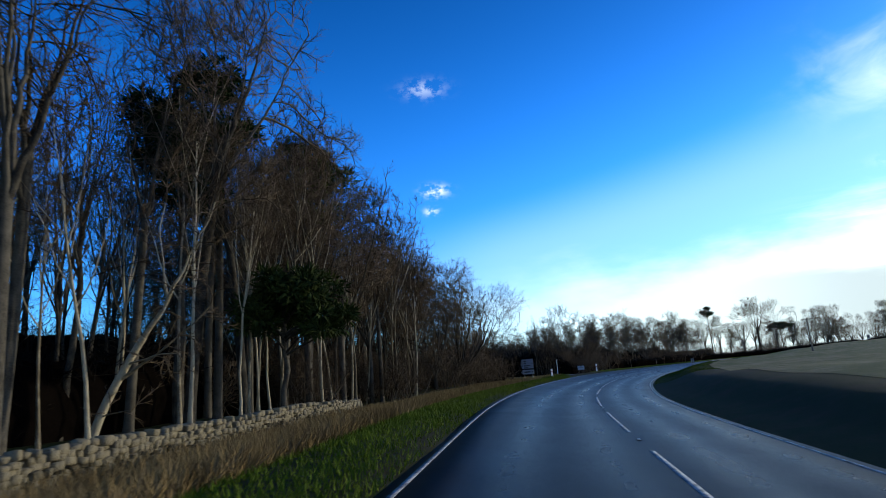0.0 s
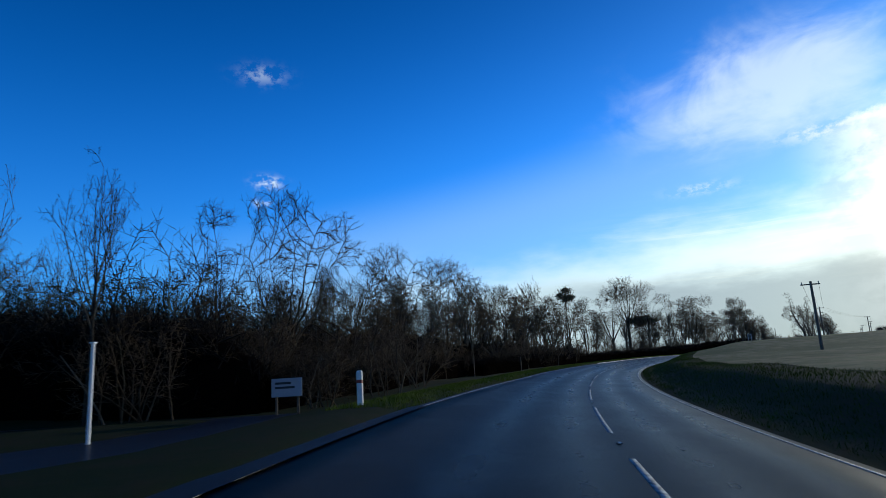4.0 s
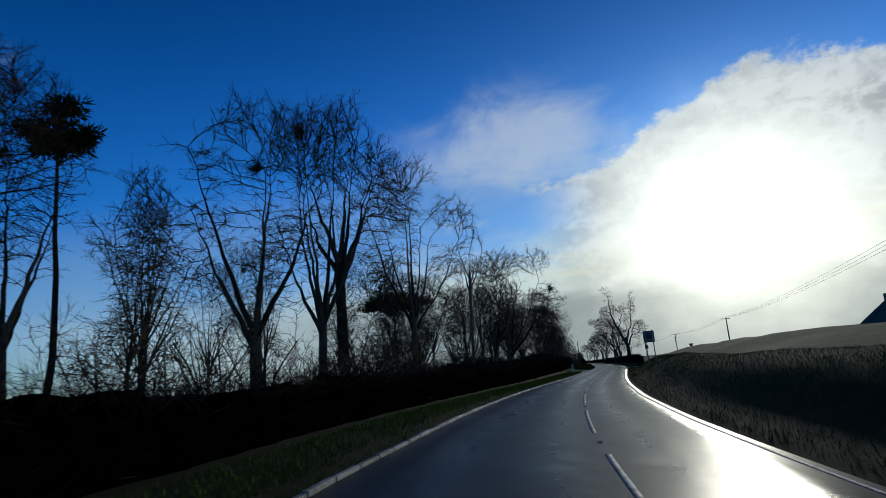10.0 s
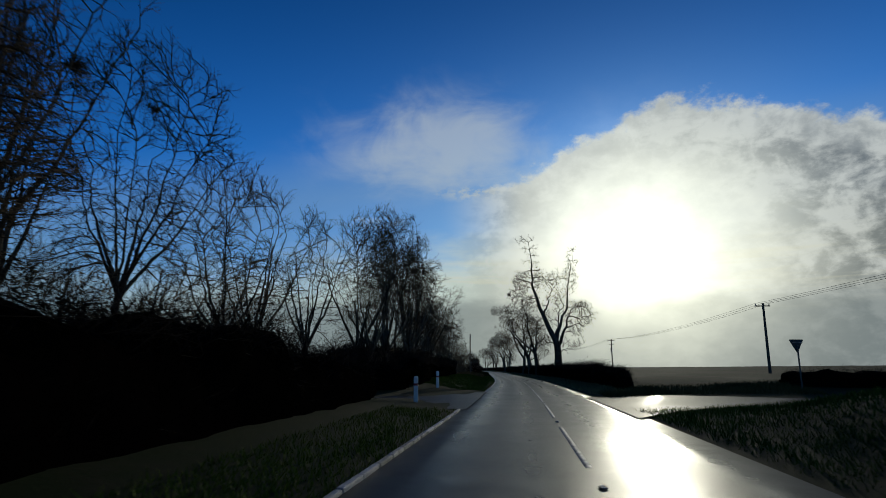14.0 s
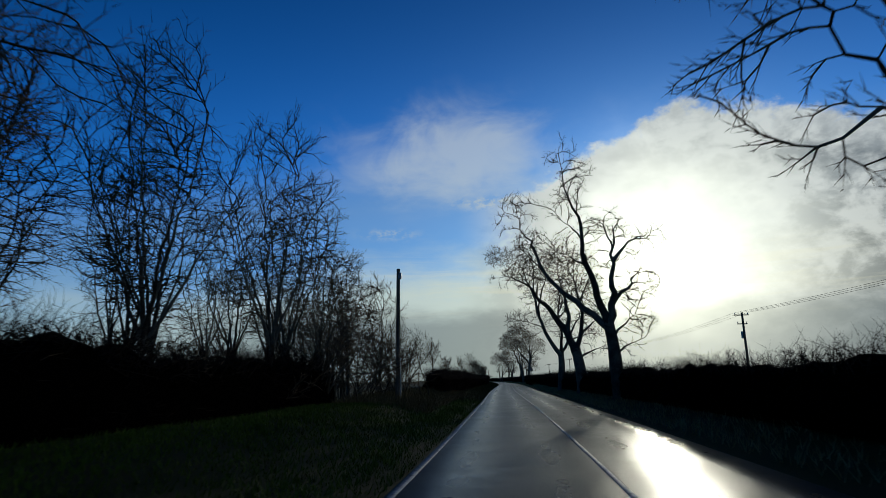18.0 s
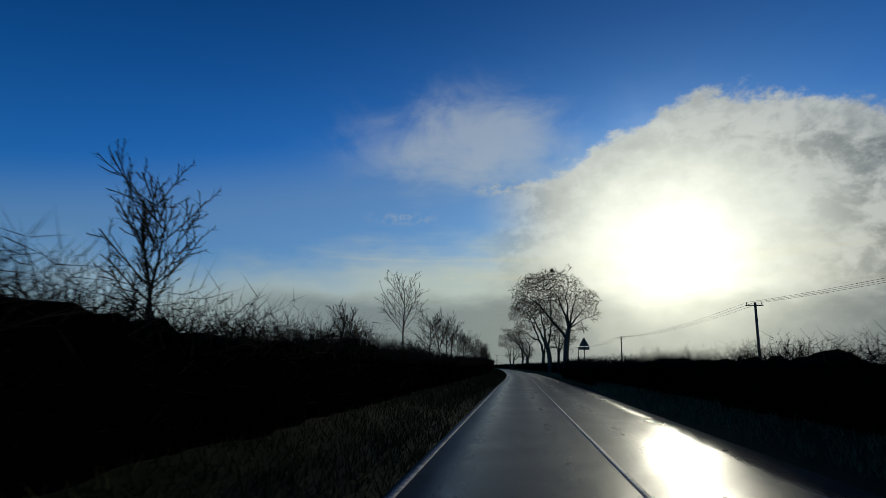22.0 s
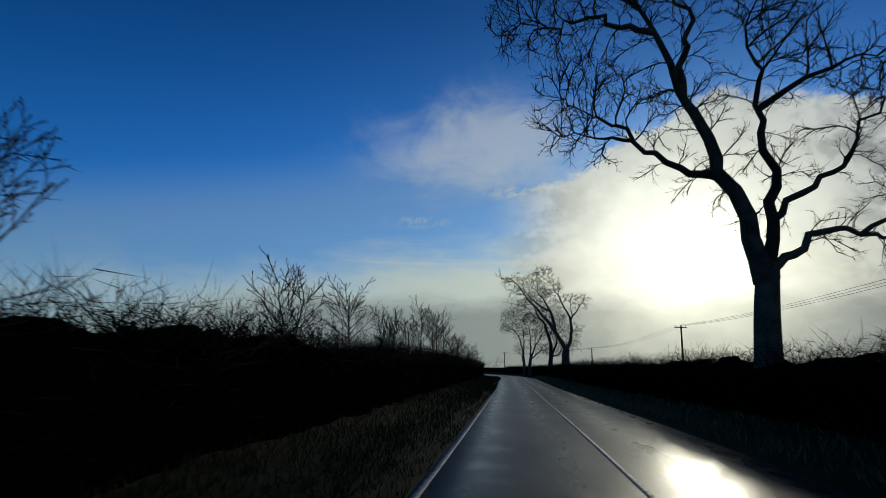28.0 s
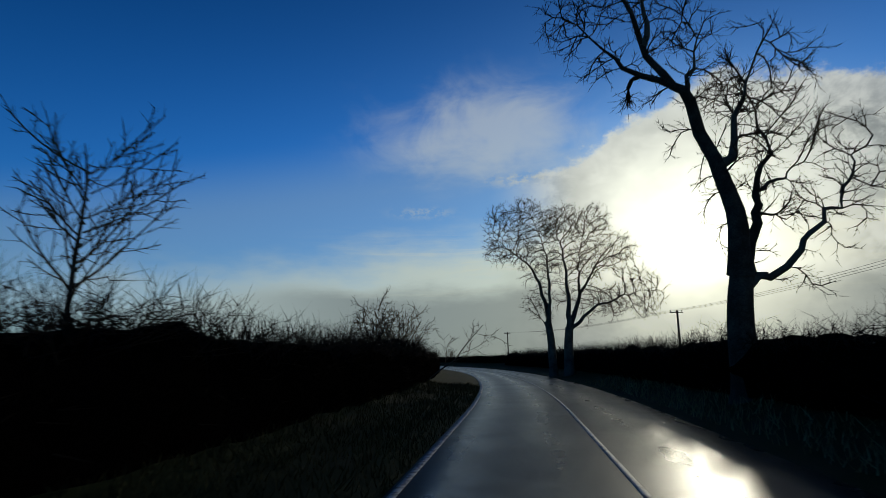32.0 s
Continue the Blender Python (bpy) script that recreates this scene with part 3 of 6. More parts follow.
def build_kerbs():
    bm = bmesh.new()
    box(bm, (0.10, 0.9, 0.2), (0, 0, 0), 0.02)
    me = bpy.data.meshes.new("kerb_stone")
    bm.to_mesh(me)
    bm.free()
    me.materials.append(KERB)
    rng = random.Random(5)
    kerb = thing("kerb", spot(180, left_of(180)), "low pale concrete kerb along the verge", "kerb", kind="structure")
    s = 143.0
    inv = kerb.matrix_world.inverted()
    while s < 250.5:
        p = spot(s, left_of(s) - 0.06)
        z = p[2] - 0.045 + rng.uniform(-0.01, 0.01)
        m = pose(p[0], p[1], z, 0, rng.uniform(-2, 2), turn_at(s) + rng.uniform(-0.6, 0.6))
        part("kerb_stone", me, None, kerb, m=inv @ m)
        s += 0.925


build_kerbs()


def side_road(name, s0, s1, l0, l1, flare0, flare1, material, label):
    """A minor road that leaves square to the line and widens on both sides of its mouth."""
    ls = steps(l0, l1, 0.7)
    rows = []
    for l in ls:
        f = math.exp(-abs(l - l0) / 3.0)
        ss = np.linspace(s0 - f * flare0, s1 + f * flare1, 16)
        rows.append(np.column_stack([xy(ss, np.full(16, l)), height(ss, np.full(16, l)) + 0.035]))
    verts = np.stack(rows, 0)
    n, k = verts.shape[:2]
    verts = verts.reshape(-1, 3)
    i, j = np.meshgrid(np.arange(n - 1), np.arange(k - 1), indexing="ij")
    a = (i * k + j).ravel()
    faces = np.stack([a, a + k, a + k + 1, a + 1] if l1 < l0 else [a, a + 1, a + k + 1, a + k], 1)[:, ::-1]
    return solo(name, as_mesh(name, verts, faces, True), material, label, "road", kind="structure")


side_road("side_road_1", 66.5, 72.5, -3.3, -60, 2.0, 9.0, SIDE_ASPHALT, "wet asphalt side road joining at a bend")
side_road("side_road_2", 254.5, 261.0, -1.7, -45, 3.5, 5.0, SIDE_ASPHALT, "wet asphalt side road by the verge")
side_road("farm_track", 252.5, 257.5, 3.4, 70, 5.0, 3.0, TRACK, "muddy rutted wet farm track entrance")


# ---- trees ----
def unit(v):
    return v / np.maximum(np.linalg.norm(v, axis=-1, keepdims=True), 1e-9)


def limbs_from(rng, pts, rad, count, n, u, angle, ratio, wiggle, up, shrink, bend=(0, 0, 0), thin=0.35):
    """Side shoots: count on each parent stem, as arrays of n points and radii."""
    b, m = pts.shape[:2]
    tot = b * count
    par = np.repeat(np.arange(b), count)
    lo, hi = u
    f = lo + (hi - lo) * ((np.tile(np.arange(count), b) + rng.random(tot)) / count)
    x = f * (m - 1)
    i = np.minimum(x.astype(int), m - 2)
    w = (x - i)[:, None]
    start = pts[par, i] * (1 - w) + pts[par, i + 1] * w
    r0 = rad[par, i] * (1 - w[:, 0]) + rad[par, i + 1] * w[:, 0]
    tan = unit(pts[par, i + 1] - pts[par, i])
    length = np.linalg.norm(np.diff(pts, axis=1), axis=2).sum(1)[par]
    side = unit(np.cross(tan, np.where(np.abs(tan[:, 2:]) > 0.9, (1.0, 0, 0), (0, 0, 1.0))))
    other = np.cross(tan, side)
    phi = np.tile(np.arange(count), b) * 2.4 + rng.random(tot) * 1.3 + par * 1.7
    a = np.radians(angle) * (0.75 + 0.5 * rng.random(tot))
    d = np.cos(a)[:, None] * tan + np.sin(a)[:, None] * (np.cos(phi)[:, None] * side + np.sin(phi)[:, None] * other)
    step = (length * ratio * (1.1 - 0.45 * f) * (0.7 + 0.6 * rng.random(tot)))[:, None] / (n - 1)
    out = np.empty((tot, n, 3))
    out[:, 0] = start
    push = np.array([bend[0], bend[1], bend[2] + up])
    for k in range(1, n):
        d = unit(d + wiggle * rng.normal(size=(tot, 3)) + push)
        out[:, k] = out[:, k - 1] + d * step
    taper = np.linspace(1, thin, n)[None]
    return out, (r0 * shrink)[:, None] * taper


def tubes(pts, rad, sides):
    """Tapered stems of the given number of sides."""
    b, n = pts.shape[:2]
    tan = unit(np.gradient(pts, axis=1))
    ref = np.where(np.abs(tan[:, :1, 2:]) > 0.85, np.array([1.0, 0.2, 0]), np.array([0, 0.1, 1.0]))
    side = unit(np.cross(tan, np.broadcast_to(ref, tan.shape)))
    other = np.cross(tan, side)
    ang = np.arange(sides) * 2 * math.pi / sides
    ring = np.cos(ang)[:, None] * side[:, :, None] + np.sin(ang)[:, None] * other[:, :, None]
    verts = (pts[:, :, None] + ring * rad[:, :, None, None]).reshape(-1, 3)
    bb, kk, ss = np.meshgrid(np.arange(b), np.arange(n - 1), np.arange(sides), indexing="ij")
    at = lambda k, s: ((bb * n + k) * sides + s % sides).ravel()  # noqa: E731
    return verts, np.stack([at(kk, ss), at(kk, ss + 1), at(kk + 1, ss + 1), at(kk + 1, ss)], 1)


def joined(groups):
    verts, faces, base = [], [], 0
    for v, f in groups:
        verts.append(v)
        faces.append(f + base)
        base += len(v)
    return np.vstack(verts), np.vstack(faces)


def trunk_line(rng, tall, lean, wiggle, n=9):
    z = np.linspace(-0.3, tall, n)
    u = (z + 0.3) / (tall + 0.3)
    sway = np.cumsum(rng.normal(size=(n, 2)) * wiggle * 1.6, axis=0)
    sway -= sway[0]
    return np.column_stack([lean[0] * u ** 1.4 * tall + sway[:, 0], lean[1] * u ** 1.4 * tall + sway[:, 1], z])[None]


def spikes(pts, rad):
    """Fine twigs: slender three-sided cones from first to last point."""
    b = len(pts)
    p, q = pts[:, 0], pts[:, -1]
    d = unit(q - p)
    side = unit(np.cross(d, np.where(np.abs(d[:, 2:]) > 0.9, (1.0, 0.2, 0), (0, 0.1, 1.0))))
    other = np.cross(d, side)
    ring = [p + (math.cos(a) * side + math.sin(a) * other) * rad[:, :1] for a in (0.0, 2.1, 4.2)]
    verts = np.stack([*ring, q], 1).reshape(-1, 3)
    k = np.arange(b)[:, None] * 4
    return verts, np.concatenate([k + (0, 1, 3), k + (1, 2, 3), k + (2, 0, 3)], 0)


def in_threes(verts, faces):
    return verts, np.concatenate([faces[:, (0, 1, 2)], faces[:, (0, 2, 3)]], 0)


def bare_tree(name, at, turn, label, category, seed, tall, girth, fork=0.3, limbs=5, spread=38, crown=6.0, lean=(0, 0), wiggle=0.16,
              counts=(7, 6, 5, 3), bark=None, up=0.10, group=""):
    """A leafless tree: trunk, main limbs that are parts of their own, and a crown of branches and twigs, as tall and as wide as told."""
    rng = np.random.default_rng(seed)
    tree = thing(name, at, label, category, group, turn=turn)
    stem_tall = tall * (0.72 if fork > 0.5 else max(0.22, fork + 0.14))
    stem = trunk_line(rng, stem_tall, lean, 0.03 * tall / 10)
    rad = (girth * np.linspace(1.0, 0.5 if fork < 0.5 else 0.3, stem.shape[1]))[None].copy()
    rad[0, 0] *= 1.45
    rad[0, 1] *= 1.08
    main, mrad = limbs_from(rng, stem, rad, limbs, 9, (0.45 if fork > 0.5 else 0.6, 1.0), spread, (tall - stem_tall * 0.8) / stem_tall, wiggle * 0.8, up, 0.6,
                            bend=(lean[0] * 0.12, lean[1] * 0.12, 0), thin=0.2)
    br, brr = limbs_from(rng, main, mrad, counts[0], 5, (0.2, 1.0), 46, 0.46, wiggle * 1.3, up * 0.8, 0.5, thin=0.3)
    sb, sbr = limbs_from(rng, br, np.maximum(brr, 0.012), counts[1], 3, (0.15, 1.0), 46, 0.55, wiggle * 1.2, up * 0.7, 0.55, thin=0.4)
    tw, twr = limbs_from(rng, sb, np.maximum(sbr, 0.009), counts[2], 3, (0.15, 1.0), 44, 0.62, wiggle * 1.1, up * 0.7, 0.7, thin=0.5)
    tt, ttr = limbs_from(rng, tw, np.maximum(twr, 0.008), counts[3], 2, (0.2, 1.0), 42, 0.7, wiggle, up, 0.8, thin=0.5)
    tips = tw[:, -1]
    z0 = stem_tall * 0.55
    kz = (tall - z0) / (np.percentile(tips[:, 2], 99) - z0)
    foot = stem[0, -1, :2]
    kr = crown / 2 / np.percentile(np.hypot(*(tips[:, :2] - foot).T), 93)
    for pts in (stem, main, br, sb, tw, tt):
        z = pts[..., 2]
        axis = foot * np.clip(z / stem_tall, 0, 1)[..., None]
        pts[..., :2] = axis + (pts[..., :2] - axis) * (1 + (kr - 1) * ease(z, z0 * 0.7, z0 * 1.3))[..., None]
        pts[..., 2] = np.where(z > z0, z0 + (z - z0) * kz, z)
        # round the outline off
        mid_z, half = z0 + (tall - z0) * 0.46, (tall - z0) * 0.54
        axis = foot * np.clip(pts[..., 2] / stem_tall, 0, 1)[..., None]
        away = pts[..., :2] - axis
        far = np.sqrt((np.hypot(away[..., 0], away[..., 1]) / (crown * 0.52)) ** 2 + ((pts[..., 2] - mid_z) / half) ** 2)
        pull = np.where((far > 0.95) & (pts[..., 2] > z0), (0.95 + (far - 0.95) * 0.78) / np.maximum(far, 1e-3), 1.0)
        pts[..., :2] = axis + away * pull[..., None]
        pts[..., 2] = np.where(pts[..., 2] > mid_z, mid_z + (pts[..., 2] - mid_z) * pull, pts[..., 2])
    part("trunk", as_mesh("trunk", *tubes(stem, rad, 10), True), bark or BARK, tree)
    for k in range(len(main)):
        part("limb", as_mesh("limb", *tubes(main[k:k + 1], mrad[k:k + 1], 7), True), bark or BARK, tree)
    groups = [in_threes(*tubes(br, np.maximum(brr, 0.014), 4)), in_threes(*tubes(sb, np.maximum(sbr, 0.010), 3)),
              spikes(tw, np.maximum(twr, 0.009)), spikes(tt, np.maximum(ttr, 0.007))]
    part("crown", as_mesh("crown", *joined(groups)), TWIG, tree, "fine bare twigs")
    return tree


def fill_crown(rng, nodes, aims, step, reach, kill, wander=0.25, lift=0.05, rounds=70, hold=0.75, lines=None):
    """Branches that grow from the given nodes towards aims spread through the crown; returns nodes and the parent of each."""
    n0 = len(nodes)
    pts = np.empty((n0 + 9000, 3))
    pts[:n0] = nodes
    head = np.zeros_like(pts)
    if lines is not None:
        head[:n0] = lines
    parent = np.full(len(pts), -1)
    count = n0
    near = np.empty(len(aims), int)
    dist = np.full(len(aims), 1e9)
    lo = 0
    for _ in range(rounds):
        if count > lo:
            d = np.sqrt(np.maximum(((aims[:, None] - pts[None, lo:count]) ** 2).sum(2), 0))
            k = d.argmin(1)
            best = d[np.arange(len(aims)), k]
            closer = best < dist
            dist[closer], near[closer] = best[closer], k[closer] + lo
        keep = dist > kill
        aims, near, dist = aims[keep], near[keep], dist[keep]
        live = dist < np.where(near < n0, reach, 2.2)
        if not live.any() or count > n0 + 8500:
            break
        way = unit(aims - pts[near])
        live &= (way * head[near]).sum(1) > np.where(near < n0, -0.2, -0.1)
        if not live.any():
            break
        pull = np.zeros((count, 3))
        np.add.at(pull, near[live], way[live])
        grow = np.unique(near[live])
        way = unit(unit(pull[grow]) + hold * head[grow] + wander * rng.normal(size=(len(grow), 3)) + (0, 0, lift))
        lo = count
        grow, way = grow[:9000 + n0 - count], way[:9000 + n0 - count]
        pts[count:count + len(grow)] = pts[grow] + way * step
        head[count:count + len(grow)] = way
        parent[count:count + len(grow)] = grow
        count += len(grow)
    return pts[:count], parent[:count]


def blob_aims(rng, blobs, dense):
    """Aims spread through round clumps of the crown: x, z, half width, half height, and how full."""
    out = []
    for x, z, rx, rz, *full in blobs:
        n = int(dense * rx * rz * (full[0] if full else 1.0)) + 3
        ry = 0.95 * (rx + rz) / 2
        v = unit(rng.normal(size=(n, 3))) * rng.random((n, 1)) ** 0.42
        out.append(v * (rx, ry, rz) + (x, rng.normal() * 0.35 * ry, z))
    return np.concatenate(out)


def crowned_tree(name, at, turn, label, category, seed, arms, blobs, group="", dense=340.0, step=0.23, knot=0.17, bark=None, tip=0.0145, twigs=2, twig=0.36, wander=0.16, side_growth=14.0):
    """A leafless tree: a trunk and limbs that follow given leans, and a crown that fills given clumps.
    arms: parent, place on it, leans from the vertical along the limb, length, radius; the first is the trunk."""
    rng = np.random.default_rng(seed)
    tree = thing(name, at, label, category, group, turn=turn)
    lines, radii = [], []
    for k, (parent, u, leans, length, thick) in enumerate(arms):
        if parent < 0:
            p = np.array([0.0, 0.0, -0.3])
        else:
            x = u * (len(lines[parent]) - 1)
            i = min(int(x), len(lines[parent]) - 2)
            p = lines[parent][i] + (lines[parent][i + 1] - lines[parent][i]) * (x - i)
        n = 19 if length > 3.5 else 9
        a = np.radians(np.interp((np.arange(1, n) - 0.5) / (n - 1), np.linspace(0, 1, len(leans)), leans))
        deep = 0.0 if parent < 0 else math.radians(rng.uniform(-20, 20))
        d = np.column_stack([np.sin(a), np.full(n - 1, math.sin(deep)), np.cos(a) * math.cos(deep)])
        pts = np.vstack([p, p + np.cumsum(d * length / (n - 1), axis=0)])
        if parent >= 0:
            gnarl = rng.normal(size=(n, 3))
            gnarl[1:] = 0.6 * gnarl[1:] + 0.4 * gnarl[:-1]
            pts += gnarl * knot * (0.35 + 0.65 * np.linspace(0, 1, n))[:, None] * min(1.0, length / 4) * np.minimum(np.arange(n), 2)[:, None] / 2
        lines.append(np.array(pts))
        rad = thick * (np.linspace(1.0, 0.74, n) if parent < 0 else np.linspace(1.0, 0.08, n) ** 1.25)
        if parent < 0:
            rad[0] *= 1.5
            rad[1] *= 1.12
        elif thick > 0.1:
            rad[0] *= 1.25
        radii.append(np.maximum(rad, tip * 1.4))
        part("trunk" if parent < 0 else "limb", as_mesh("limb", *tubes(lines[-1][None], radii[-1][None], 10 if parent < 0 else 7), True), bark or BARK, tree)
    seeds = [q for k, q in enumerate(lines) for q in (q[len(q) // 4:] if k else q[-2:])]
    seeds = np.array(seeds)
    seed_way = np.concatenate([0.6 * unit(np.gradient(q, axis=0))[len(q) // 4:] if k else np.zeros((2, 3)) for k, q in enumerate(lines)])
    seed_rad = np.concatenate([r[len(r) // 4:] if k else r[-2:] for k, r in enumerate(radii)])
    aims = blob_aims(rng, blobs, dense)
    along = []
    for (_, _, _, length, thick), q in zip(arms[1:], lines[1:]):
        m = int(length * side_growth)
        k = rng.integers(len(q) // 4, len(q), m)
        along.append(q[k] + unit(rng.normal(size=(m, 3))) * rng.uniform(0.35, 1.15, (m, 1)) * min(1.0, 0.4 + length / 8))
    aims = np.concatenate([aims, *along])
    pts, parent = fill_crown(rng, seeds, aims, step, 6.0, step * 1.3, wander, lines=seed_way)
    n0, n = len(seeds), len(pts)
    leaves = np.zeros(n)
    ends = np.ones(n, bool)
    ends[parent[n0:]] = False
    leaves[ends] = 1.0
    for k in range(n - 1, n0 - 1, -1):
        leaves[parent[k]] += leaves[k]
    rad = tip * np.maximum(leaves, 1.0) ** 0.47
    rad[:n0] = np.minimum(np.maximum(rad[:n0], tip), np.minimum(seed_rad, 0.08))
    for k in range(n0, n):
        rad[k] = min(rad[k], rad[parent[k]])
    kid = np.arange(n0, n)
    seg = np.stack([pts[parent[kid]], pts[kid]], 1)
    root_rad = np.minimum(rad[parent[kid]], rad[kid] * 1.35)
    seg_rad = np.stack([root_rad, rad[kid]], 1)
    thick = rad[kid] > tip * 2.2
    groups = [in_threes(*tubes(seg[pick], seg_rad[pick], sides)) for pick, sides in ((thick, 5), (~thick, 3)) if pick.any()]
    fine = kid[leaves[kid] <= 6]
    base = np.repeat(pts[fine], twigs, axis=0)
    way = unit(np.repeat(unit(pts[fine] - pts[parent[fine]]), twigs, axis=0) + 0.5 * rng.normal(size=(len(base), 3)) + (0, 0, 0.12))
    long = twig * (0.5 + rng.random((len(base), 1)))
    shoot = np.stack([base, base + way * long], 1)
    shoot_rad = np.full((len(base), 2), tip * 0.8)
    groups.append(spikes(shoot, shoot_rad))
    side, side_rad = limbs_from(rng, shoot, shoot_rad, 3, 2, (0.2, 0.95), 36, 0.62, 0.1, 0.1, 0.8)
    groups.append(spikes(side, side_rad))
    part("crown", as_mesh("crown", *joined(groups)), TWIG, tree, "fine bare twigs")
    return tree


def wood_tree(name, at, turn, label, seed, tall, girth, clear, crown, group, stems=5, spread=26, lean=0, dense=50.0, bark=None, flat=0.8, top=0.35, tip=0.016, wander=0.14):
    """A tree of the wood: a tall stem, limbs that rise and fan out, and a domed crown made of several clumps."""
    rng = np.random.default_rng(seed)
    fork = tall * clear
    arms = [(-1, 0.0, (0.0, lean * 0.5, lean), fork + 0.3, girth)]
    long = tall * 0.86 - fork
    for k in range(stems):
        a = lean + spread * (2 * (k + 0.5) / stems - 1) * rng.uniform(0.8, 1.2)
        arms.append((0, rng.uniform(0.78, 1.0), (a * 0.9, a * 1.15, a * 0.6, a * 1.1), long * rng.uniform(0.75, 1.0), girth * rng.uniform(0.42, 0.6)))
    blobs = []
    for k in range(9):
        u = rng.uniform(-1, 1)
        z = fork + (tall - fork) * (0.98 - (1 - top) * rng.random() ** 1.3 - 0.34 * u * u)
        r = crown * rng.uniform(0.13, 0.2)
        blobs.append((u * crown * 0.36 + lean * 0.012 * tall, min(z, tall - r * flat), r, r * flat))
    blobs.append((0.0, tall - crown * 0.16, crown * 0.26, crown * 0.16))
    return crowned_tree(name, at, turn, label, "tree", seed, arms, blobs, group, dense * 1.9, 0.34, 0.07, bark, tip, 2, 0.55, wander, 5.0)


def young_tree(at, turn, label, seed, tall, wide, stems, group):
    """A young tree with straight rising shoots round one or more slim stems."""
    rng = np.random.default_rng(seed)
    tree = thing("young_tree", at, label, "tree", group, turn=turn)
    n = 10
    main = np.zeros((stems, n, 3))
    z = np.linspace(-0.3, tall * 0.86, n)
    for k in range(stems):
        off = (k - (stems - 1) / 2) * wide * 0.3
        sway = np.cumsum(rng.normal(size=(n, 2)) * 0.02, axis=0)
        rise = ease(z, tall * 0.38, tall * 0.8)
        main[k] = np.column_stack([off * rise + sway[:, 0], sway[:, 1] + 0.3 * off * rise * (-1) ** k, z * (1.0 if k % 2 == 0 else 0.93)])
    rad = np.linspace(0.062, 0.010, n)[None] * np.ones((stems, 1)) * (1.0 if stems == 1 else 0.85)
    for k in range(stems):
        part("trunk" if k == 0 else "stem", as_mesh("stem", *tubes(main[k:k + 1], rad[k:k + 1], 8), True), BARK, tree)
    br, brr = limbs_from(rng, main, rad, 20 if stems == 1 else 12, 6, (0.52, 0.97), 46, 0.36, 0.05, 0.09, 0.55, thin=0.3)
    reach = np.percentile(np.hypot(br[:, -1, 0], br[:, -1, 1]), 85)
    br[..., :2] *= wide / 2 / reach
    over = np.percentile(br[:, -1, 2], 97) - tall
    br[..., 2] -= max(0.0, over) * ease(br[..., 2], tall * 0.5, tall * 1.05)
    sb, sbr = limbs_from(rng, br, np.maximum(brr, 0.011), 7, 4, (0.15, 0.97), 38, 0.42, 0.06, 0.08, 0.6, thin=0.4)
    tw, twr = limbs_from(rng, sb, np.maximum(sbr, 0.008), 4, 2, (0.15, 0.95), 38, 0.5, 0.05, 0.08, 0.8)
    part("crown", as_mesh("crown", *joined([in_threes(*tubes(br, np.maximum(brr, 0.010), 4)), in_threes(*tubes(sb, np.maximum(sbr, 0.007), 3)), spikes(tw, np.maximum(twr, 0.006))])), TWIG, tree, "fine bare twigs")
    return tree


def needles(rng, centres, size, each):
    """Tufts of needle sprays about the given centres."""
    n = len(centres) * each
    c = np.repeat(centres, each, axis=0)
    d = unit(rng.normal(size=(n, 3)) + (0, 0, 0.25))
    p = c + d * (rng.random((n, 1)) ** 0.5) * size * (1.25, 1.25, 0.6)
    side = unit(np.cross(d, rng.normal(size=(n, 3)))) * 0.05
    tip = p + d * (0.22 + 0.2 * rng.random((n, 1)))
    verts = np.stack([p - side, p + side, tip], 1).reshape(-1, 3)
    return verts, np.arange(3 * n).reshape(-1, 3)


def clumped_pine(at, turn, label, seed, tall, girth, blobs, group):
    """A pine whose needles hang in separate flat clumps: x, z, half width, half height."""
    rng = np.random.default_rng(seed)
    tree = thing("pine_tree", at, label, "pine tree", group, turn=turn)
    stem = trunk_line(rng, tall, (rng.normal() * 0.02, 0.0), 0.05)
    rad = (girth * np.linspace(1.0, 0.3, stem.shape[1]))[None]
    part("trunk", as_mesh("trunk", *tubes(stem, rad, 9), True), BARK, tree)
    centres, boughs = [], []
    for x, z, rx, rz in blobs:
        n = int(26 * rx * rz) + 6
        c = unit(rng.normal(size=(n, 3))) * rng.random((n, 1)) ** 0.4 * (rx, 0.85 * rx, rz) + (x, 0, z)
        centres.append(c)
        for q in c[::5]:
            root = np.array([np.interp(max(0.6, q[2] - 0.9), stem[0, :, 2], stem[0, :, j]) for j in (0, 1)] + [max(0.5, min(q[2] - 0.8, tall * 0.97))])
            u = np.linspace(0, 1, 5)[:, None]
            boughs.append(root * (1 - u) + q * u + np.array([0, 0, 0.25]) * (u * (1 - u)) + rng.normal(size=(5, 3)) * 0.05 * u)
    boughs = np.array(boughs)
    part("bough_frame", as_mesh("bough_frame", *tubes(boughs, np.broadcast_to(np.linspace(0.06, 0.015, 5), boughs.shape[:2]), 5), True), BARK, tree)
    part("crown", as_mesh("crown", *needles(rng, np.concatenate(centres), 0.36, 42)), NEEDLE, tree, "dark green needle clumps")
    return tree


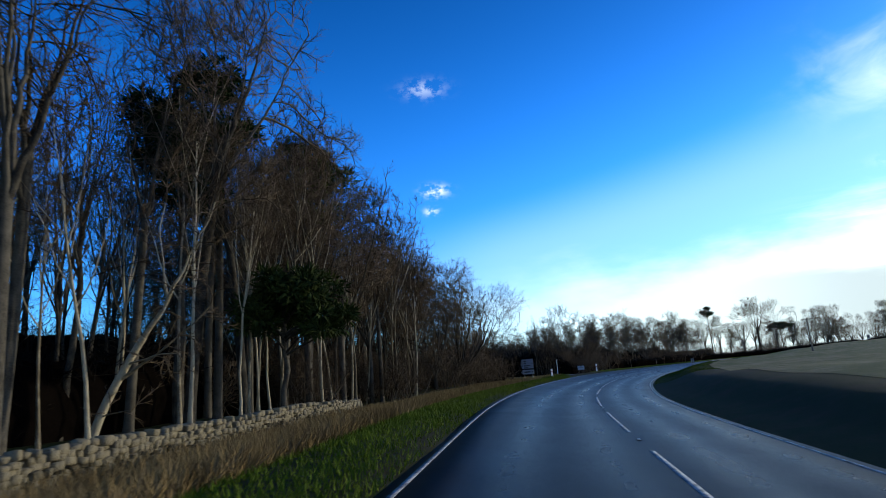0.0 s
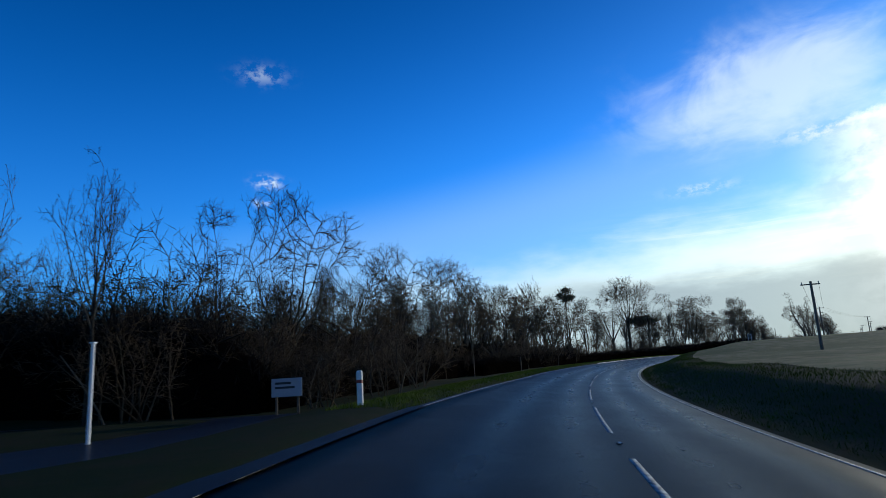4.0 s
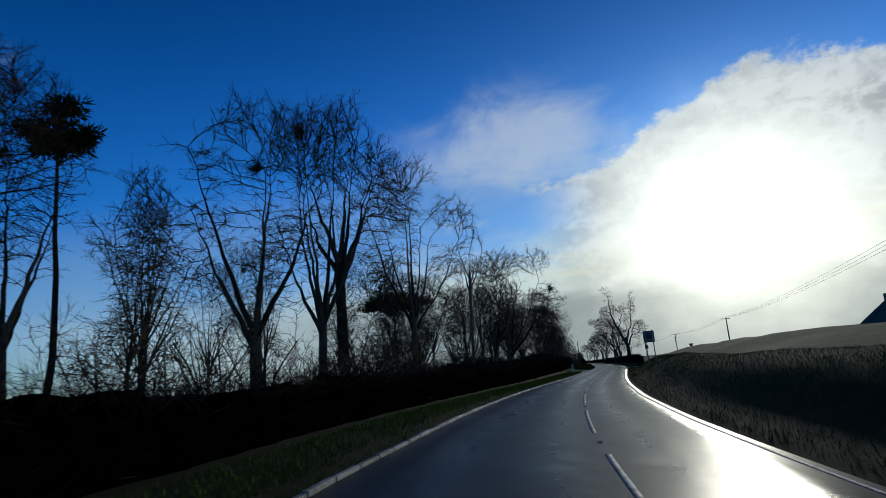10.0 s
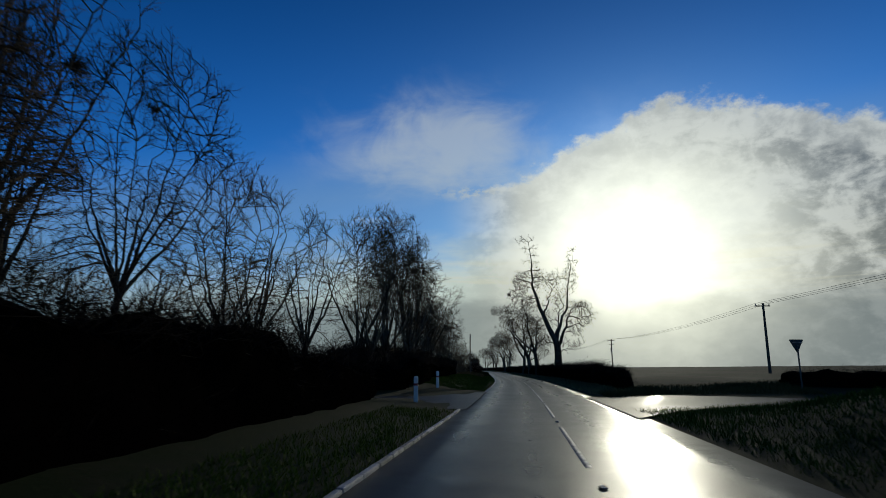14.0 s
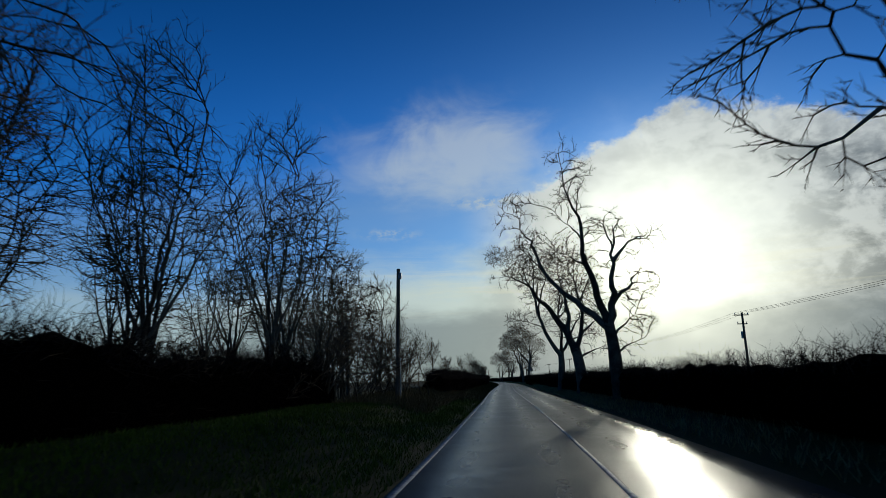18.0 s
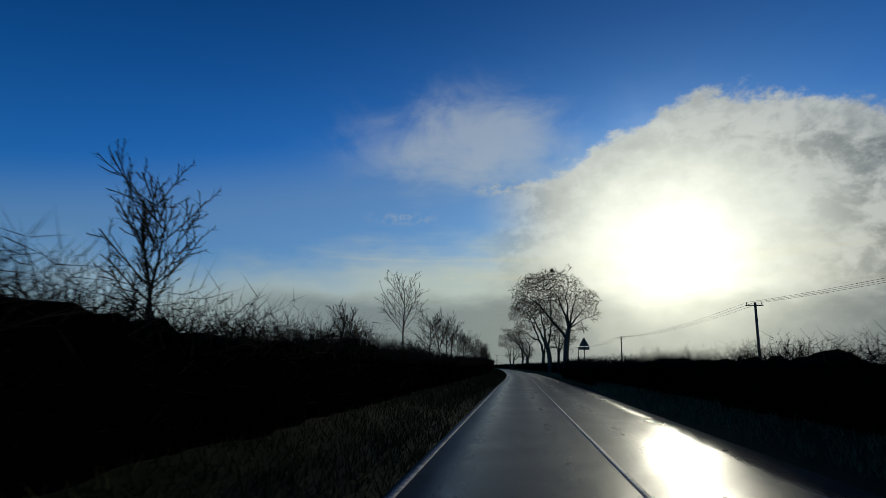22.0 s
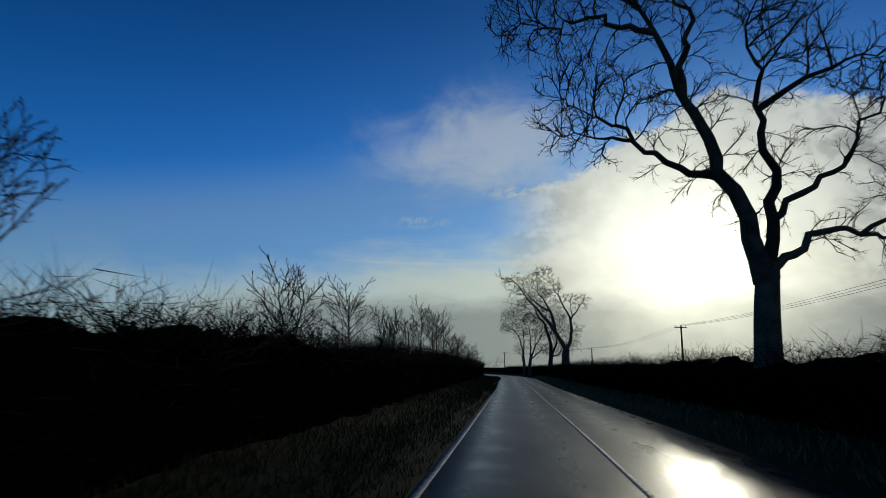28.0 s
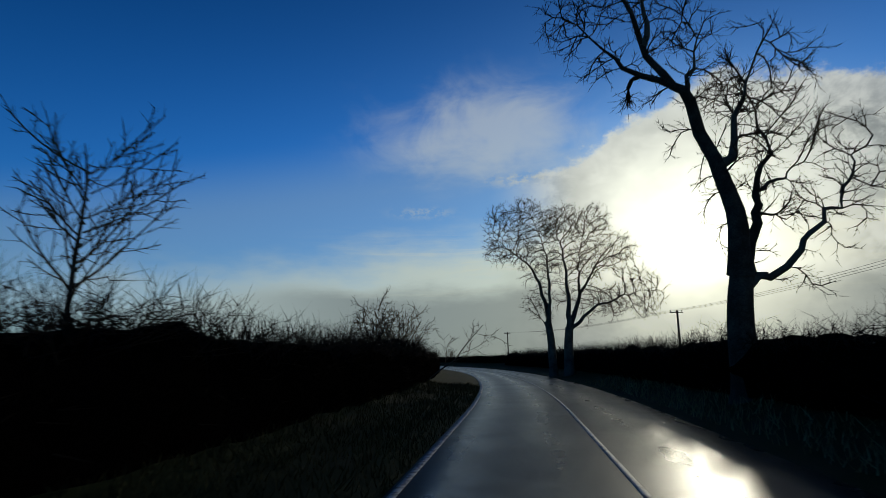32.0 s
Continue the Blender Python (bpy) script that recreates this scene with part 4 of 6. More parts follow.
def bush(name, at, label, seed, tall, wide, stems=14, group="", counts=(5, 5, 3)):
    """A leafless thicket shrub of many stems from one root."""
    rng = np.random.default_rng(seed)
    ob = thing(name, at, label, "shrub", group)
    base = np.zeros((stems, 6, 3))
    base[:, 0, :2] = rng.normal(size=(stems, 2)) * wide * 0.22
    base[:, 0, 2] = -0.15
    d = unit(np.column_stack([rng.normal(size=(stems, 2)) * 0.45 * wide / tall, np.ones(stems)]))
    for k in range(1, 6):
        d = unit(d + rng.normal(size=(stems, 3)) * 0.16 + (0, 0, 0.03))
        base[:, k] = base[:, k - 1] + d * tall * (0.7 + 0.3 * rng.random((stems, 1))) / 5
    rad = np.linspace(0.035, 0.012, 6)[None] * (0.6 + 0.6 * rng.random((stems, 1)))
    for k in range(5):
        part("stem", as_mesh("stem", *tubes(base[k:k + 1], rad[k:k + 1], 5), True), BARK, ob)
    br, brr = limbs_from(rng, base, rad, counts[0], 4, (0.15, 1), 45, 0.42, 0.2, 0.05, 0.6)
    sb, sbr = limbs_from(rng, br, np.maximum(brr, 0.006), counts[1], 3, (0.15, 1), 45, 0.55, 0.2, 0.05, 0.7)
    tw, twr = limbs_from(rng, sb, np.maximum(sbr, 0.005), counts[2], 2, (0.1, 1), 42, 0.7, 0.2, 0.05, 0.8)
    part("crown", as_mesh("crown", *joined([in_threes(*tubes(base[5:], rad[5:], 4)), in_threes(*tubes(br, np.maximum(brr, 0.008), 3)), spikes(sb, np.maximum(sbr, 0.009)), spikes(tw, np.maximum(twr, 0.008))])), TWIG, ob)
    return ob


def old_tree(s, l, label, arms, blobs, knot=0.13):
    crowned_tree("roadside_tree", spot(s, l), turn_at(s), label, "tree", int(s), arms, blobs, "old hedgerow trees", knot=knot)


def roadside_trees():
    """The old trees in the hedge beside the straight, each with its own limbs and clumps of crown."""
    old_tree(304.3, 5.97, "half-dead old roadside tree with a thick leaning forked trunk", (
        (-1, 0.0, (3, 3, -11), 4.5, 0.5), (0, 1.0, (-29, -25, -20, -8, 4, -9, -26), 13.5, 0.34), (1, 0.27, (17, 26, 16, 21, 31), 5.2, 0.13), (0, 1.0, (7, 8, 9, -5, 20), 6.8, 0.13), (0, 1.0, (17, 18, 19, 10, 16, 3, -3), 11.2, 0.2), (0, 0.83, (28, 24, 12, 34, 100), 6.8, 0.24), (5, 0.41, (65, 65, 68, 69), 3.5, 0.08), (5, 0.59, (94, 94, 73, 57), 3.2, 0.08), (0, 0.65, (56, 88), 2.9, 0.05), (1, 0.42, (-73, -95), 2.7, 0.07), (0, 0.88, (-60, -85, -125), 2.2, 0.13), (10, 0.5, (-40, -65), 2.2, 0.05)), (
        (-3.2, 4.4, 0.7, 0.4, 0.6), (-3.0, 5.4, 0.8, 0.4, 0.5),
        (-4.0, 11.4, 1.3, 1.5), (-4.6, 9.7, 1.1, 1.1), (-3.3, 8.6, 1.1, 1.0), (-2.1, 11.8, 1.1, 1.5), (-0.3, 11.6, 1.0, 1.3), (1.9, 11.9, 1.0, 1.7, 0.5), (0.4, 9.3, 0.9, 1.3, 0.5), (3.2, 8.1, 1.3, 1.0), (3.6, 6.9, 1.0, 0.9), (2.1, 3.7, 0.9, 0.5), (-2.6, 6.2, 0.9, 0.5, 0.6), (2.4, 5.6, 1.1, 0.9, 0.6)), 0.30)
    old_tree(328.3, 5.60, "gnarled leafless tree with a long limb over the road", (
        (-1, 0.0, (-2, -2, -10), 3.9, 0.36), (0, 0.97, (-51, -42, -41, -25, -14, -33, -51), 9.2, 0.2), (0, 1.0, (-15, -15, -12, -5, -10, -16, -15), 9.8, 0.22), (0, 1.0, (9, 8, 3, -3, -15, -5), 5.6, 0.24), (3, 0.6, (43, 40, 64, 75), 2.5, 0.11), (3, 0.18, (34, 47, 45, 54, 79), 2.7, 0.13), (1, 0.5, (-41, -41, -41), 1.9, 0.06), (2, 0.49, (-42, -43, -47), 1.8, 0.07), (2, 0.33, (-64, -60, -59), 1.7, 0.07), (3, 0.68, (19, 17, 13), 2.1, 0.08), (0, 0.62, (45, 62, 75), 1.6, 0.08), (0, 0.85, (50, 48, 45), 2.1, 0.09)), (
        (1.2, 4.9, 0.8, 1.0), (1.4, 3.6, 0.8, 0.6), (1.9, 5.6, 0.6, 0.6),
        (-4.4, 8.0, 0.5, 0.5, 0.6), (-4.6, 10.3, 0.8, 0.5, 0.6), (-3.4, 8.2, 0.5, 0.5, 0.5), (-2.5, 7.8, 0.8, 0.7, 0.5), (-1.9, 10.0, 0.8, 0.7, 0.5), (-0.7, 8.7, 0.7, 0.8, 0.6), (0.4, 8.9, 0.7, 0.7, 0.6), (1.7, 8.2, 0.7, 0.4, 0.6), (1.5, 6.3, 0.5, 0.5, 0.7), (-1.5, 11.6, 1.0, 0.8, 0.5), (-1.4, 6.9, 0.7, 0.5, 0.4)), 0.22)
    old_tree(342.5, 5.80, "big leafless tree with one heavy limb reaching over the road", (
        (-1, 0.0, (-6, -6, -13), 3.4, 0.46), (0, 0.94, (-19, -27, -35, -36, -37, -62, -104), 8.4, 0.32), (1, 0.17, (16, -1, -14, -14, -8, -8), 5.6, 0.2), (0, 0.98, (31, 11, -3, -13, -16, -15, -19), 7.3, 0.2), (3, 0.13, (27, 46, 56, 40), 2.6, 0.14), (0, 0.8, (69, 63, 73, 96), 2.4, 0.12), (1, 0.6, (17, 0, -34), 1.8, 0.09), (1, 0.34, (-30, -31, -41), 1.7, 0.08), (2, 0.5, (-34, -25, -17), 2.8, 0.1), (3, 0.48, (27, 21, 14), 2.7, 0.1)), (
        (-5.1, 8.9, 0.6, 0.5), (-3.9, 9.5, 1.0, 0.6), (-2.7, 8.5, 0.6, 0.6), (-1.9, 10.0, 1.0, 0.7), (-0.7, 10.2, 1.0, 0.8), (0.4, 9.6, 1.0, 0.8), (1.3, 8.0, 0.8, 0.8), (1.7, 6.1, 0.7, 0.6), (-2.1, 6.7, 0.6, 0.5), (-1.5, 6.3, 0.6, 0.6), (1.8, 3.2, 0.6, 0.4), (0.0, 8.1, 0.7, 0.7)))
    old_tree(355.4, 5.41, "leafless tree forking low with an open spreading crown", (
        (-1, 0.0, (5, 5, -3), 3.8, 0.36), (0, 0.94, (-44, -25, -17, -15, -19, -38, -78), 11.6, 0.22), (1, 0.36, (3, 11, 19, 15, 21), 6.0, 0.12), (1, 0.26, (-67, -65, -76, -106), 3.1, 0.06), (0, 1.0, (8, -3, -7, 5, 19, 29), 8.6, 0.16), (0, 0.97, (33, 29, 23, 26, 33), 6.5, 0.16), (5, 0.2, (63, 65, 90, 122), 3.6, 0.1), (1, 0.56, (11, 2, -8, -10), 5.0, 0.1), (4, 0.45, (30, 26, 22), 2.7, 0.08)), (
        (-5.3, 12.8, 1.4, 1.1), (-2.4, 13.2, 1.6, 1.1), (-3.4, 11.3, 1.6, 1.1), (-1.0, 12.3, 1.4, 1.4), (-2.0, 11.0, 1.1, 1.1), (1.1, 11.3, 1.6, 1.4), (2.8, 9.0, 1.6, 1.4), (3.6, 7.6, 1.1, 1.1), (3.3, 5.3, 1.1, 0.7), (-3.6, 6.7, 1.4, 0.8), (0.8, 8.8, 1.1, 1.1)))
    old_tree(435.6, 5.58, "broad-crowned leafless tree with a dense domed fan of limbs", (
        (-1, 0.0, (3, 3, 13), 5.7, 0.36), (0, 0.81, (-46, -37, -38, -37, -40, -57, -59), 8.3, 0.2), (0, 1.0, (-10, -19, -24, -23, -23), 6.9, 0.17), (0, 1.0, (-4, -3, 1, 7, -6), 6.6, 0.16), (0, 1.0, (13, 13, 10, 4), 5.3, 0.15), (0, 1.0, (36, 36, 38, 51), 4.7, 0.14), (0, 1.0, (54, 58, 80), 3.0, 0.1), (0, 0.96, (79, 86, 96), 2.0, 0.05), (1, 0.36, (19, -12, -22, -20), 4.3, 0.1), (0, 0.74, (64, 78, 109), 1.3, 0.05)), (
        (-4.3, 10.6, 1.2, 0.9), (-3.2, 11.1, 1.4, 1.0), (-1.5, 11.5, 1.6, 1.0), (-2.0, 9.7, 1.2, 1.0), (-0.3, 11.2, 1.4, 1.1), (1.0, 10.7, 1.2, 1.1), (0.4, 9.2, 1.2, 1.0), (2.5, 9.3, 1.4, 1.0), (1.8, 7.8, 1.2, 1.0), (3.3, 8.7, 1.0, 1.0), (3.3, 7.0, 0.9, 0.8), (2.1, 5.4, 0.7, 0.4), (1.1, 4.1, 0.6, 0.3), (-3.1, 8.8, 1.0, 0.8)))
    old_tree(444.9, 5.57, "rounded bushy leafless hedgerow tree", (
        (-1, 0.0, (1, 1, 2), 3.3, 0.2), (0, 0.91, (-15, -15, -15), 2.7, 0.12), (0, 0.96, (3, 4, 4), 3.0, 0.12), (0, 0.91, (25, 27, 28), 2.6, 0.12)), (
        (-0.6, 5.0, 1.0, 1.1), (0.4, 5.6, 1.1, 1.0), (1.2, 4.8, 1.0, 1.1), (0.2, 3.9, 1.3, 0.9)))
    old_tree(455.4, 5.33, "leafless tree forking into several stems above the hedge", (
        (-1, 0.0, (-3, -3, -16), 4.6, 0.4), (0, 0.87, (-27, -22, -24, -41, -48), 9.0, 0.2), (0, 1.0, (-8, -7, -8, -11), 9.1, 0.2), (0, 0.87, (10, 12, 24, 27), 8.4, 0.18), (3, 0.47, (-12, 0, 2, -19), 7.2, 0.1), (1, 0.46, (-76, -75, -71), 2.9, 0.08)), (
        (-4.1, 11.4, 1.5, 1.5), (-4.5, 9.6, 1.3, 1.5), (-1.9, 13.3, 1.9, 1.7), (-0.3, 13.7, 1.7, 1.7), (1.2, 11.6, 1.7, 2.1), (-1.2, 10.0, 1.9, 1.5), (0.9, 8.4, 1.5, 1.7), (-2.8, 9.2, 1.5, 1.5)))
    old_tree(478.8, 5.86, "solitary leafless tree with twisting drooping limbs", (
        (-1, 0.0, (3, 3, 8), 3.8, 0.36), (0, 0.88, (-19, -16, -16, -24, -30, -17, -7), 10.0, 0.26), (1, 0.26, (-77, -59, -37, -53, -78), 4.9, 0.12), (1, 0.54, (8, 5, 2, 14), 4.4, 0.12), (1, 0.69, (-67, -72, -81, -102), 4.0, 0.1), (0, 0.94, (9, 5, -1, -3, 4), 7.8, 0.18), (5, 0.54, (57, 63, 73, 80), 3.5, 0.1), (0, 0.94, (53, 62, 87, 106, 106), 5.3, 0.13), (7, 0.5, (37, 76, 91), 2.6, 0.07), (5, 0.17, (52, 46, 26, 25), 5.0, 0.1), (2, 0.45, (-87, -87, -88), 2.0, 0.06), (1, 0.78, (-43, -42, -40), 3.0, 0.08)), (
        (-3.4, 12.8, 1.3, 0.8), (-5.0, 11.6, 1.1, 0.8), (-5.5, 10.1, 1.0, 0.8), (-4.1, 10.8, 1.1, 1.0), (-2.2, 12.2, 1.1, 1.1), (-1.1, 12.1, 1.1, 1.1), (-2.1, 10.4, 0.8, 1.0), (-3.8, 8.4, 1.2, 0.8), (-4.3, 7.0, 1.0, 0.6), (-2.3, 7.8, 0.8, 0.7), (0.6, 10.8, 1.1, 1.0), (1.1, 9.3, 1.1, 1.0), (2.8, 8.7, 1.1, 0.5), (3.2, 7.9, 0.6, 0.7), (3.9, 5.4, 1.1, 0.6), (4.6, 4.5, 0.7, 0.5), (-0.7, 7.8, 0.5, 0.6)), 0.22)
    old_tree(529.0, 5.75, "twin-stemmed leafless tree with a broken stub between its limbs", (
        (-1, 0.0, (-3, -1, 7), 3.1, 0.5), (0, 0.94, (-24, -30, -37, -40, -36, -49, -77), 10.3, 0.26), (1, 0.23, (0, -12, -18, -30, -43, -43), 6.5, 0.2), (2, 0.37, (-63, -51, -42, -39), 4.2, 0.14), (0, 0.96, (29, 15, -9, -26, -29, -24, -13), 8.7, 0.22), (4, 0.39, (21, 36, 34, 29), 2.8, 0.11), (5, 0.17, (-9, -6, 1), 1.7, 0.06), (0, 1.0, (8, 5, 3), 1.3, 0.1), (1, 0.57, (-69, -91, -89, -82), 2.7, 0.04), (4, 0.22, (50, 40, 30), 1.3, 0.06), (0, 0.92, (68, 69, 91), 1.5, 0.05)), (
        (-5.9, 10.2, 0.7, 0.5), (-4.8, 10.1, 0.7, 0.6), (-4.2, 9.2, 0.7, 0.6), (-3.4, 10.4, 0.8, 0.7), (-2.5, 9.6, 0.7, 0.7), (-1.9, 8.9, 0.6, 0.8), (-0.9, 9.5, 0.7, 0.8), (-2.2, 11.1, 1.1, 0.7), (-0.9, 7.9, 0.7, 0.6, 0.6), (-0.0, 8.3, 0.6, 0.6), (0.8, 8.1, 0.6, 0.7), (1.8, 8.0, 0.7, 0.8), (1.3, 4.9, 0.5, 0.7, 0.5), (-0.1, 4.6, 0.4, 0.6, 0.5), (1.0, 3.3, 0.6, 0.6, 0.5), (-5.3, 9.0, 0.6, 0.3, 0.5)))
    old_tree(544.7, 5.10, "crooked leafless tree with a low side arm", (
        (-1, 0.0, (-2, 0, 12), 3.1, 0.36), (0, 1.0, (-4, -3, -17, -32, -27, -36, -46), 8.9, 0.27), (0, 1.0, (34, 25, 17, 11, 1, 0), 6.0, 0.16), (0, 0.87, (61, 51, 37, 52, 72), 4.3, 0.12), (1, 0.31, (87, -10, 19, 28, 16), 3.3, 0.12), (1, 0.54, (-62, -47, -41, -38), 3.4, 0.1), (2, 0.44, (82, 54, 42), 1.6, 0.07), (2, 0.28, (95, 107, 109), 0.8, 0.05), (1, 0.69, (28, -6, -11), 2.5, 0.09), (1, 0.48, (28, 8, -15), 2.3, 0.07), (3, 0.75, (21, 24, 48), 1.5, 0.05)), (
        (-3.4, 9.4, 0.7, 0.8), (-2.6, 10.3, 0.8, 0.8), (-1.5, 10.3, 0.9, 0.8), (-2.8, 8.1, 0.5, 0.4, 0.7), (-0.5, 8.8, 0.7, 0.8), (0.0, 7.1, 0.6, 0.6), (0.7, 7.5, 0.6, 0.7), (1.7, 7.7, 0.7, 0.7), (1.0, 6.1, 0.6, 0.6), (2.4, 6.2, 0.6, 0.7), (3.0, 5.3, 0.5, 0.5), (1.5, 4.4, 0.6, 0.4), (0.6, 4.9, 0.3, 0.3, 0.6), (-0.6, 10.9, 1.2, 0.8)), 0.26)
    old_tree(570.6, 3.68, "low spreading leafless tree at the bend", (
        (-1, 0.0, (-1, -1, -10), 3.9, 0.3), (0, 0.95, (6, -16, -44, -54), 7.5, 0.17), (0, 0.9, (6, 2, -12, -34), 7.8, 0.14), (0, 0.8, (-28, -23, -16), 2.5, 0.05)), (
        (-3.1, 10.4, 1.1, 1.3), (-3.4, 8.2, 1.1, 0.9), (-1.4, 10.8, 1.5, 1.3), (-1.5, 8.6, 1.5, 1.3), (-0.0, 10.1, 1.1, 1.3), (-0.9, 4.5, 0.8, 0.9), (0.0, 7.7, 1.1, 1.1)))
    old_tree(568.6, 4.33, "low spreading leafless tree at the bend", (
        (-1, 0.0, (1, 1, 9), 3.3, 0.34), (0, 1.0, (5, 1, -8, -2), 7.4, 0.18), (0, 1.0, (24, 26, 33, 58), 6.7, 0.18), (0, 0.94, (46, 55, 75, 92), 6.0, 0.14), (2, 0.35, (3, 7, 20), 4.6, 0.1)), (
        (0.3, 9.6, 1.6, 1.4), (2.1, 9.5, 1.4, 1.6), (3.4, 7.6, 1.4, 1.4), (1.6, 7.3, 1.4, 1.4), (4.7, 5.7, 1.4, 1.1), (2.9, 4.7, 1.8, 1.0), (5.0, 4.3, 1.1, 0.8)))

def young_trees():
    """Slim young trees that stand up from the hedge across the road: place, height, width, stems."""
    slender, forked = "slender leafless young tree standing in the hedge", "leafless young tree with a fan of thin stems"
    rows = ((340.3, 4.2, 1.2, 1), (349.1, 3.0, 0.9, 1), (354.3, 3.1, 1.0, 1), (371.7, 3.9, 1.4, 2), (381.7, 2.8, 1.0, 2), (390.6, 5.2, 2.3, 1), (399.1, 4.2, 2.0, 1),
            (403.4, 4.3, 1.8, 2), (406.8, 4.6, 2.0, 1), (410.9, 4.7, 1.8, 1), (415.5, 3.9, 1.8, 1), (420.6, 4.0, 1.4, 1), (424.3, 4.5, 2.4, 1), (430.5, 3.3, 1.4, 2))
    later = ((437.1, 4.7, 2.7, 1), (442.0, 3.4, 1.5, 2), (446.9, 4.1, 2.2, 1), (460.9, 4.9, 2.2, 1), (464.0, 4.6, 1.8, 3), (468.8, 3.7, 1.7, 1), (477.1, 3.4, 1.5, 2),
            (482.3, 3.8, 2.1, 1), (489.0, 3.6, 1.5, 3), (493.7, 3.5, 1.2, 1), (497.7, 4.8, 1.4, 1), (502.5, 4.6, 1.7, 1), (505.3, 5.1, 2.0, 1), (508.6, 4.4, 1.5, 1),
            (516.2, 3.8, 1.5, 1), (519.9, 4.1, 2.1, 1), (523.0, 4.1, 1.2, 1), (536.3, 4.1, 2.2, 1))
    for k, (s, tall, wide, stems) in enumerate(rows + later):
        young_tree(spot(s, -5.05), turn_at(s), slender if stems == 1 else forked, 500 + k, tall * 0.95, wide, stems, "young hedgerow trees")


def woods():
    """Mixed wood beside the bend and beyond the side road."""
    g = "trees of the wood"
    tall = [wood_tree("wood_tree", spot(30 + 9 * k, -20 - 3 * k), 0, "tall leafless tree in a dense wood", 90 + k, 15.5 + k, 0.15 + 0.012 * k, 0.40 + 0.04 * k, 6.0 + 0.6 * k, g, 5, 20, 3 * k)
            for k in range(4)]
    grand = [wood_tree("wood_tree", spot(189 + 10 * k, -11 + 1.5 * k), 40 * k, "tall leafless tree with a wide rounded crown", 80 + k, 14.5 + k, 0.24, 0.30, 9.0, g, 7, 34, 4, 58.0)
             for k in range(2)]
    slim = [bare_tree("slim_tree", spot(90 + 7 * k, -30), 0, "slim dark leafless tree deep in the wood", "tree", 94 + k, 14.0 + k, 0.12, 0.4, 6, 26, 4.6,
                      (0.02, 0.0), 0.16, (4, 4, 3, 2), up=0.10, group=g) for k in range(2)]
    pale = [bare_tree("pale_tree", spot(26 + 7 * k, -12.5), 0, "slim pale-barked leafless tree at the edge of the wood", "tree", 97 + k, 11.0 + k, 0.065, 0.55, 8, 32, 4.2,
                      (0.06, -0.03), 0.14, (5, 4, 4, 2), PALE_BARK, 0.10, group=g) for k in range(3)]
    wide = [wood_tree("wood_tree", spot(52.0, -11.8), 0, "multi-stemmed leafless tree with a dense rounded crown", 104, 11.0, 0.24, 0.10, 10.5, g, 15, 46, 4, 180.0, top=0.1, tip=0.011, wander=0.12),
            wood_tree("wood_tree", spot(49, -13.0), 30, "multi-stemmed leafless tree with a dense rounded crown", 105, 11.0, 0.2, 0.12, 9.0, g, 9, 40, 2, 66.0, top=0.15),
            wood_tree("wood_tree", spot(272, -10.0), 80, "leafless tree of many stems with a rounded crown", 106, 11.5, 0.2, 0.24, 8.5, g, 7, 34, 4, 62.0, top=0.25)]
    edge = [wood_tree("wood_tree", spot(*at), 70 * k, "tall leafless tree with a dense domed crown", 190 + k, 15.0, 0.17, 0.30, 6.4 + 0.8 * k, g, 8, 28, 2, 80.0, top=0.12, tip=0.017, wander=0.12)
            for k, at in enumerate(((28.5, -12.6), (33.0, -13.0), (30.5, -15.5)))]
    # pines, and the trees that stand out along the edge of the wood
    clumped_pine(spot(21.0, -9.9), turn_at(20), "low evergreen pine with heavy drooping boughs", 110, 5.6, 0.13, ((-0.4, 4.0, 1.9, 0.8), (0.9, 4.5, 1.6, 0.9), (0.2, 5.2, 1.2, 0.6), (1.6, 3.6, 1.2, 0.6)), g)
    clumped_pine(spot(22.0, -15.0), turn_at(22), "tall dark evergreen pine among bare trees", 112, 15.0, 0.24,
                 ((-1.0, 13.4, 1.9, 1.2), (1.2, 14.6, 1.6, 1.0), (0.0, 11.6, 2.2, 1.1), (1.8, 12.2, 1.6, 1.0), (0.6, 9.6, 2.0, 0.9)), g)
    clumped_pine(spot(31.5, -14.4), turn_at(34), "tall dark evergreen pine among bare trees", 113, 15.4, 0.22,
                 ((0.0, 15.0, 1.9, 1.1), (1.4, 13.4, 1.8, 1.0), (-1.4, 12.8, 1.7, 1.0), (0.6, 11.2, 2.0, 0.9)), g)
    clumped_pine(spot(183.5, -20.5), turn_at(183), "tall bare-stemmed pine with a small dark crown", 111, 13.4, 0.17,
                 ((-0.9, 12.9, 1.0, 0.7), (0.3, 13.9, 0.8, 0.6), (0.9, 12.6, 1.0, 0.6), (0.1, 12.2, 0.9, 0.5)), g)
    clumped_pine(spot(221.5, -19.0), turn_at(221), "low flat-topped pine among bare trees", 114, 8.6, 0.18,
                 ((-2.4, 8.6, 1.5, 0.7), (-0.6, 9.1, 1.6, 0.8), (1.4, 8.9, 1.6, 0.7), (2.9, 8.4, 1.2, 0.6), (0.4, 7.9, 2.0, 0.5)), g)
    wood_tree("wood_tree", spot(64.4, -14.4), turn_at(58), "leafless tree with a rounded crown sweeping down on one side", 150, 10.8, 0.17, 0.30, 9.5, g, 13, 50, 10, 190.0, top=0.1, tip=0.011, wander=0.12)
    wood_tree("wood_tree", spot(63.2, -16.5), turn_at(58), "slim leafless tree with a rounded crown", 151, 9.6, 0.13, 0.34, 6.0, g, 7, 36, 4, 80.0, top=0.15, tip=0.012, wander=0.12)
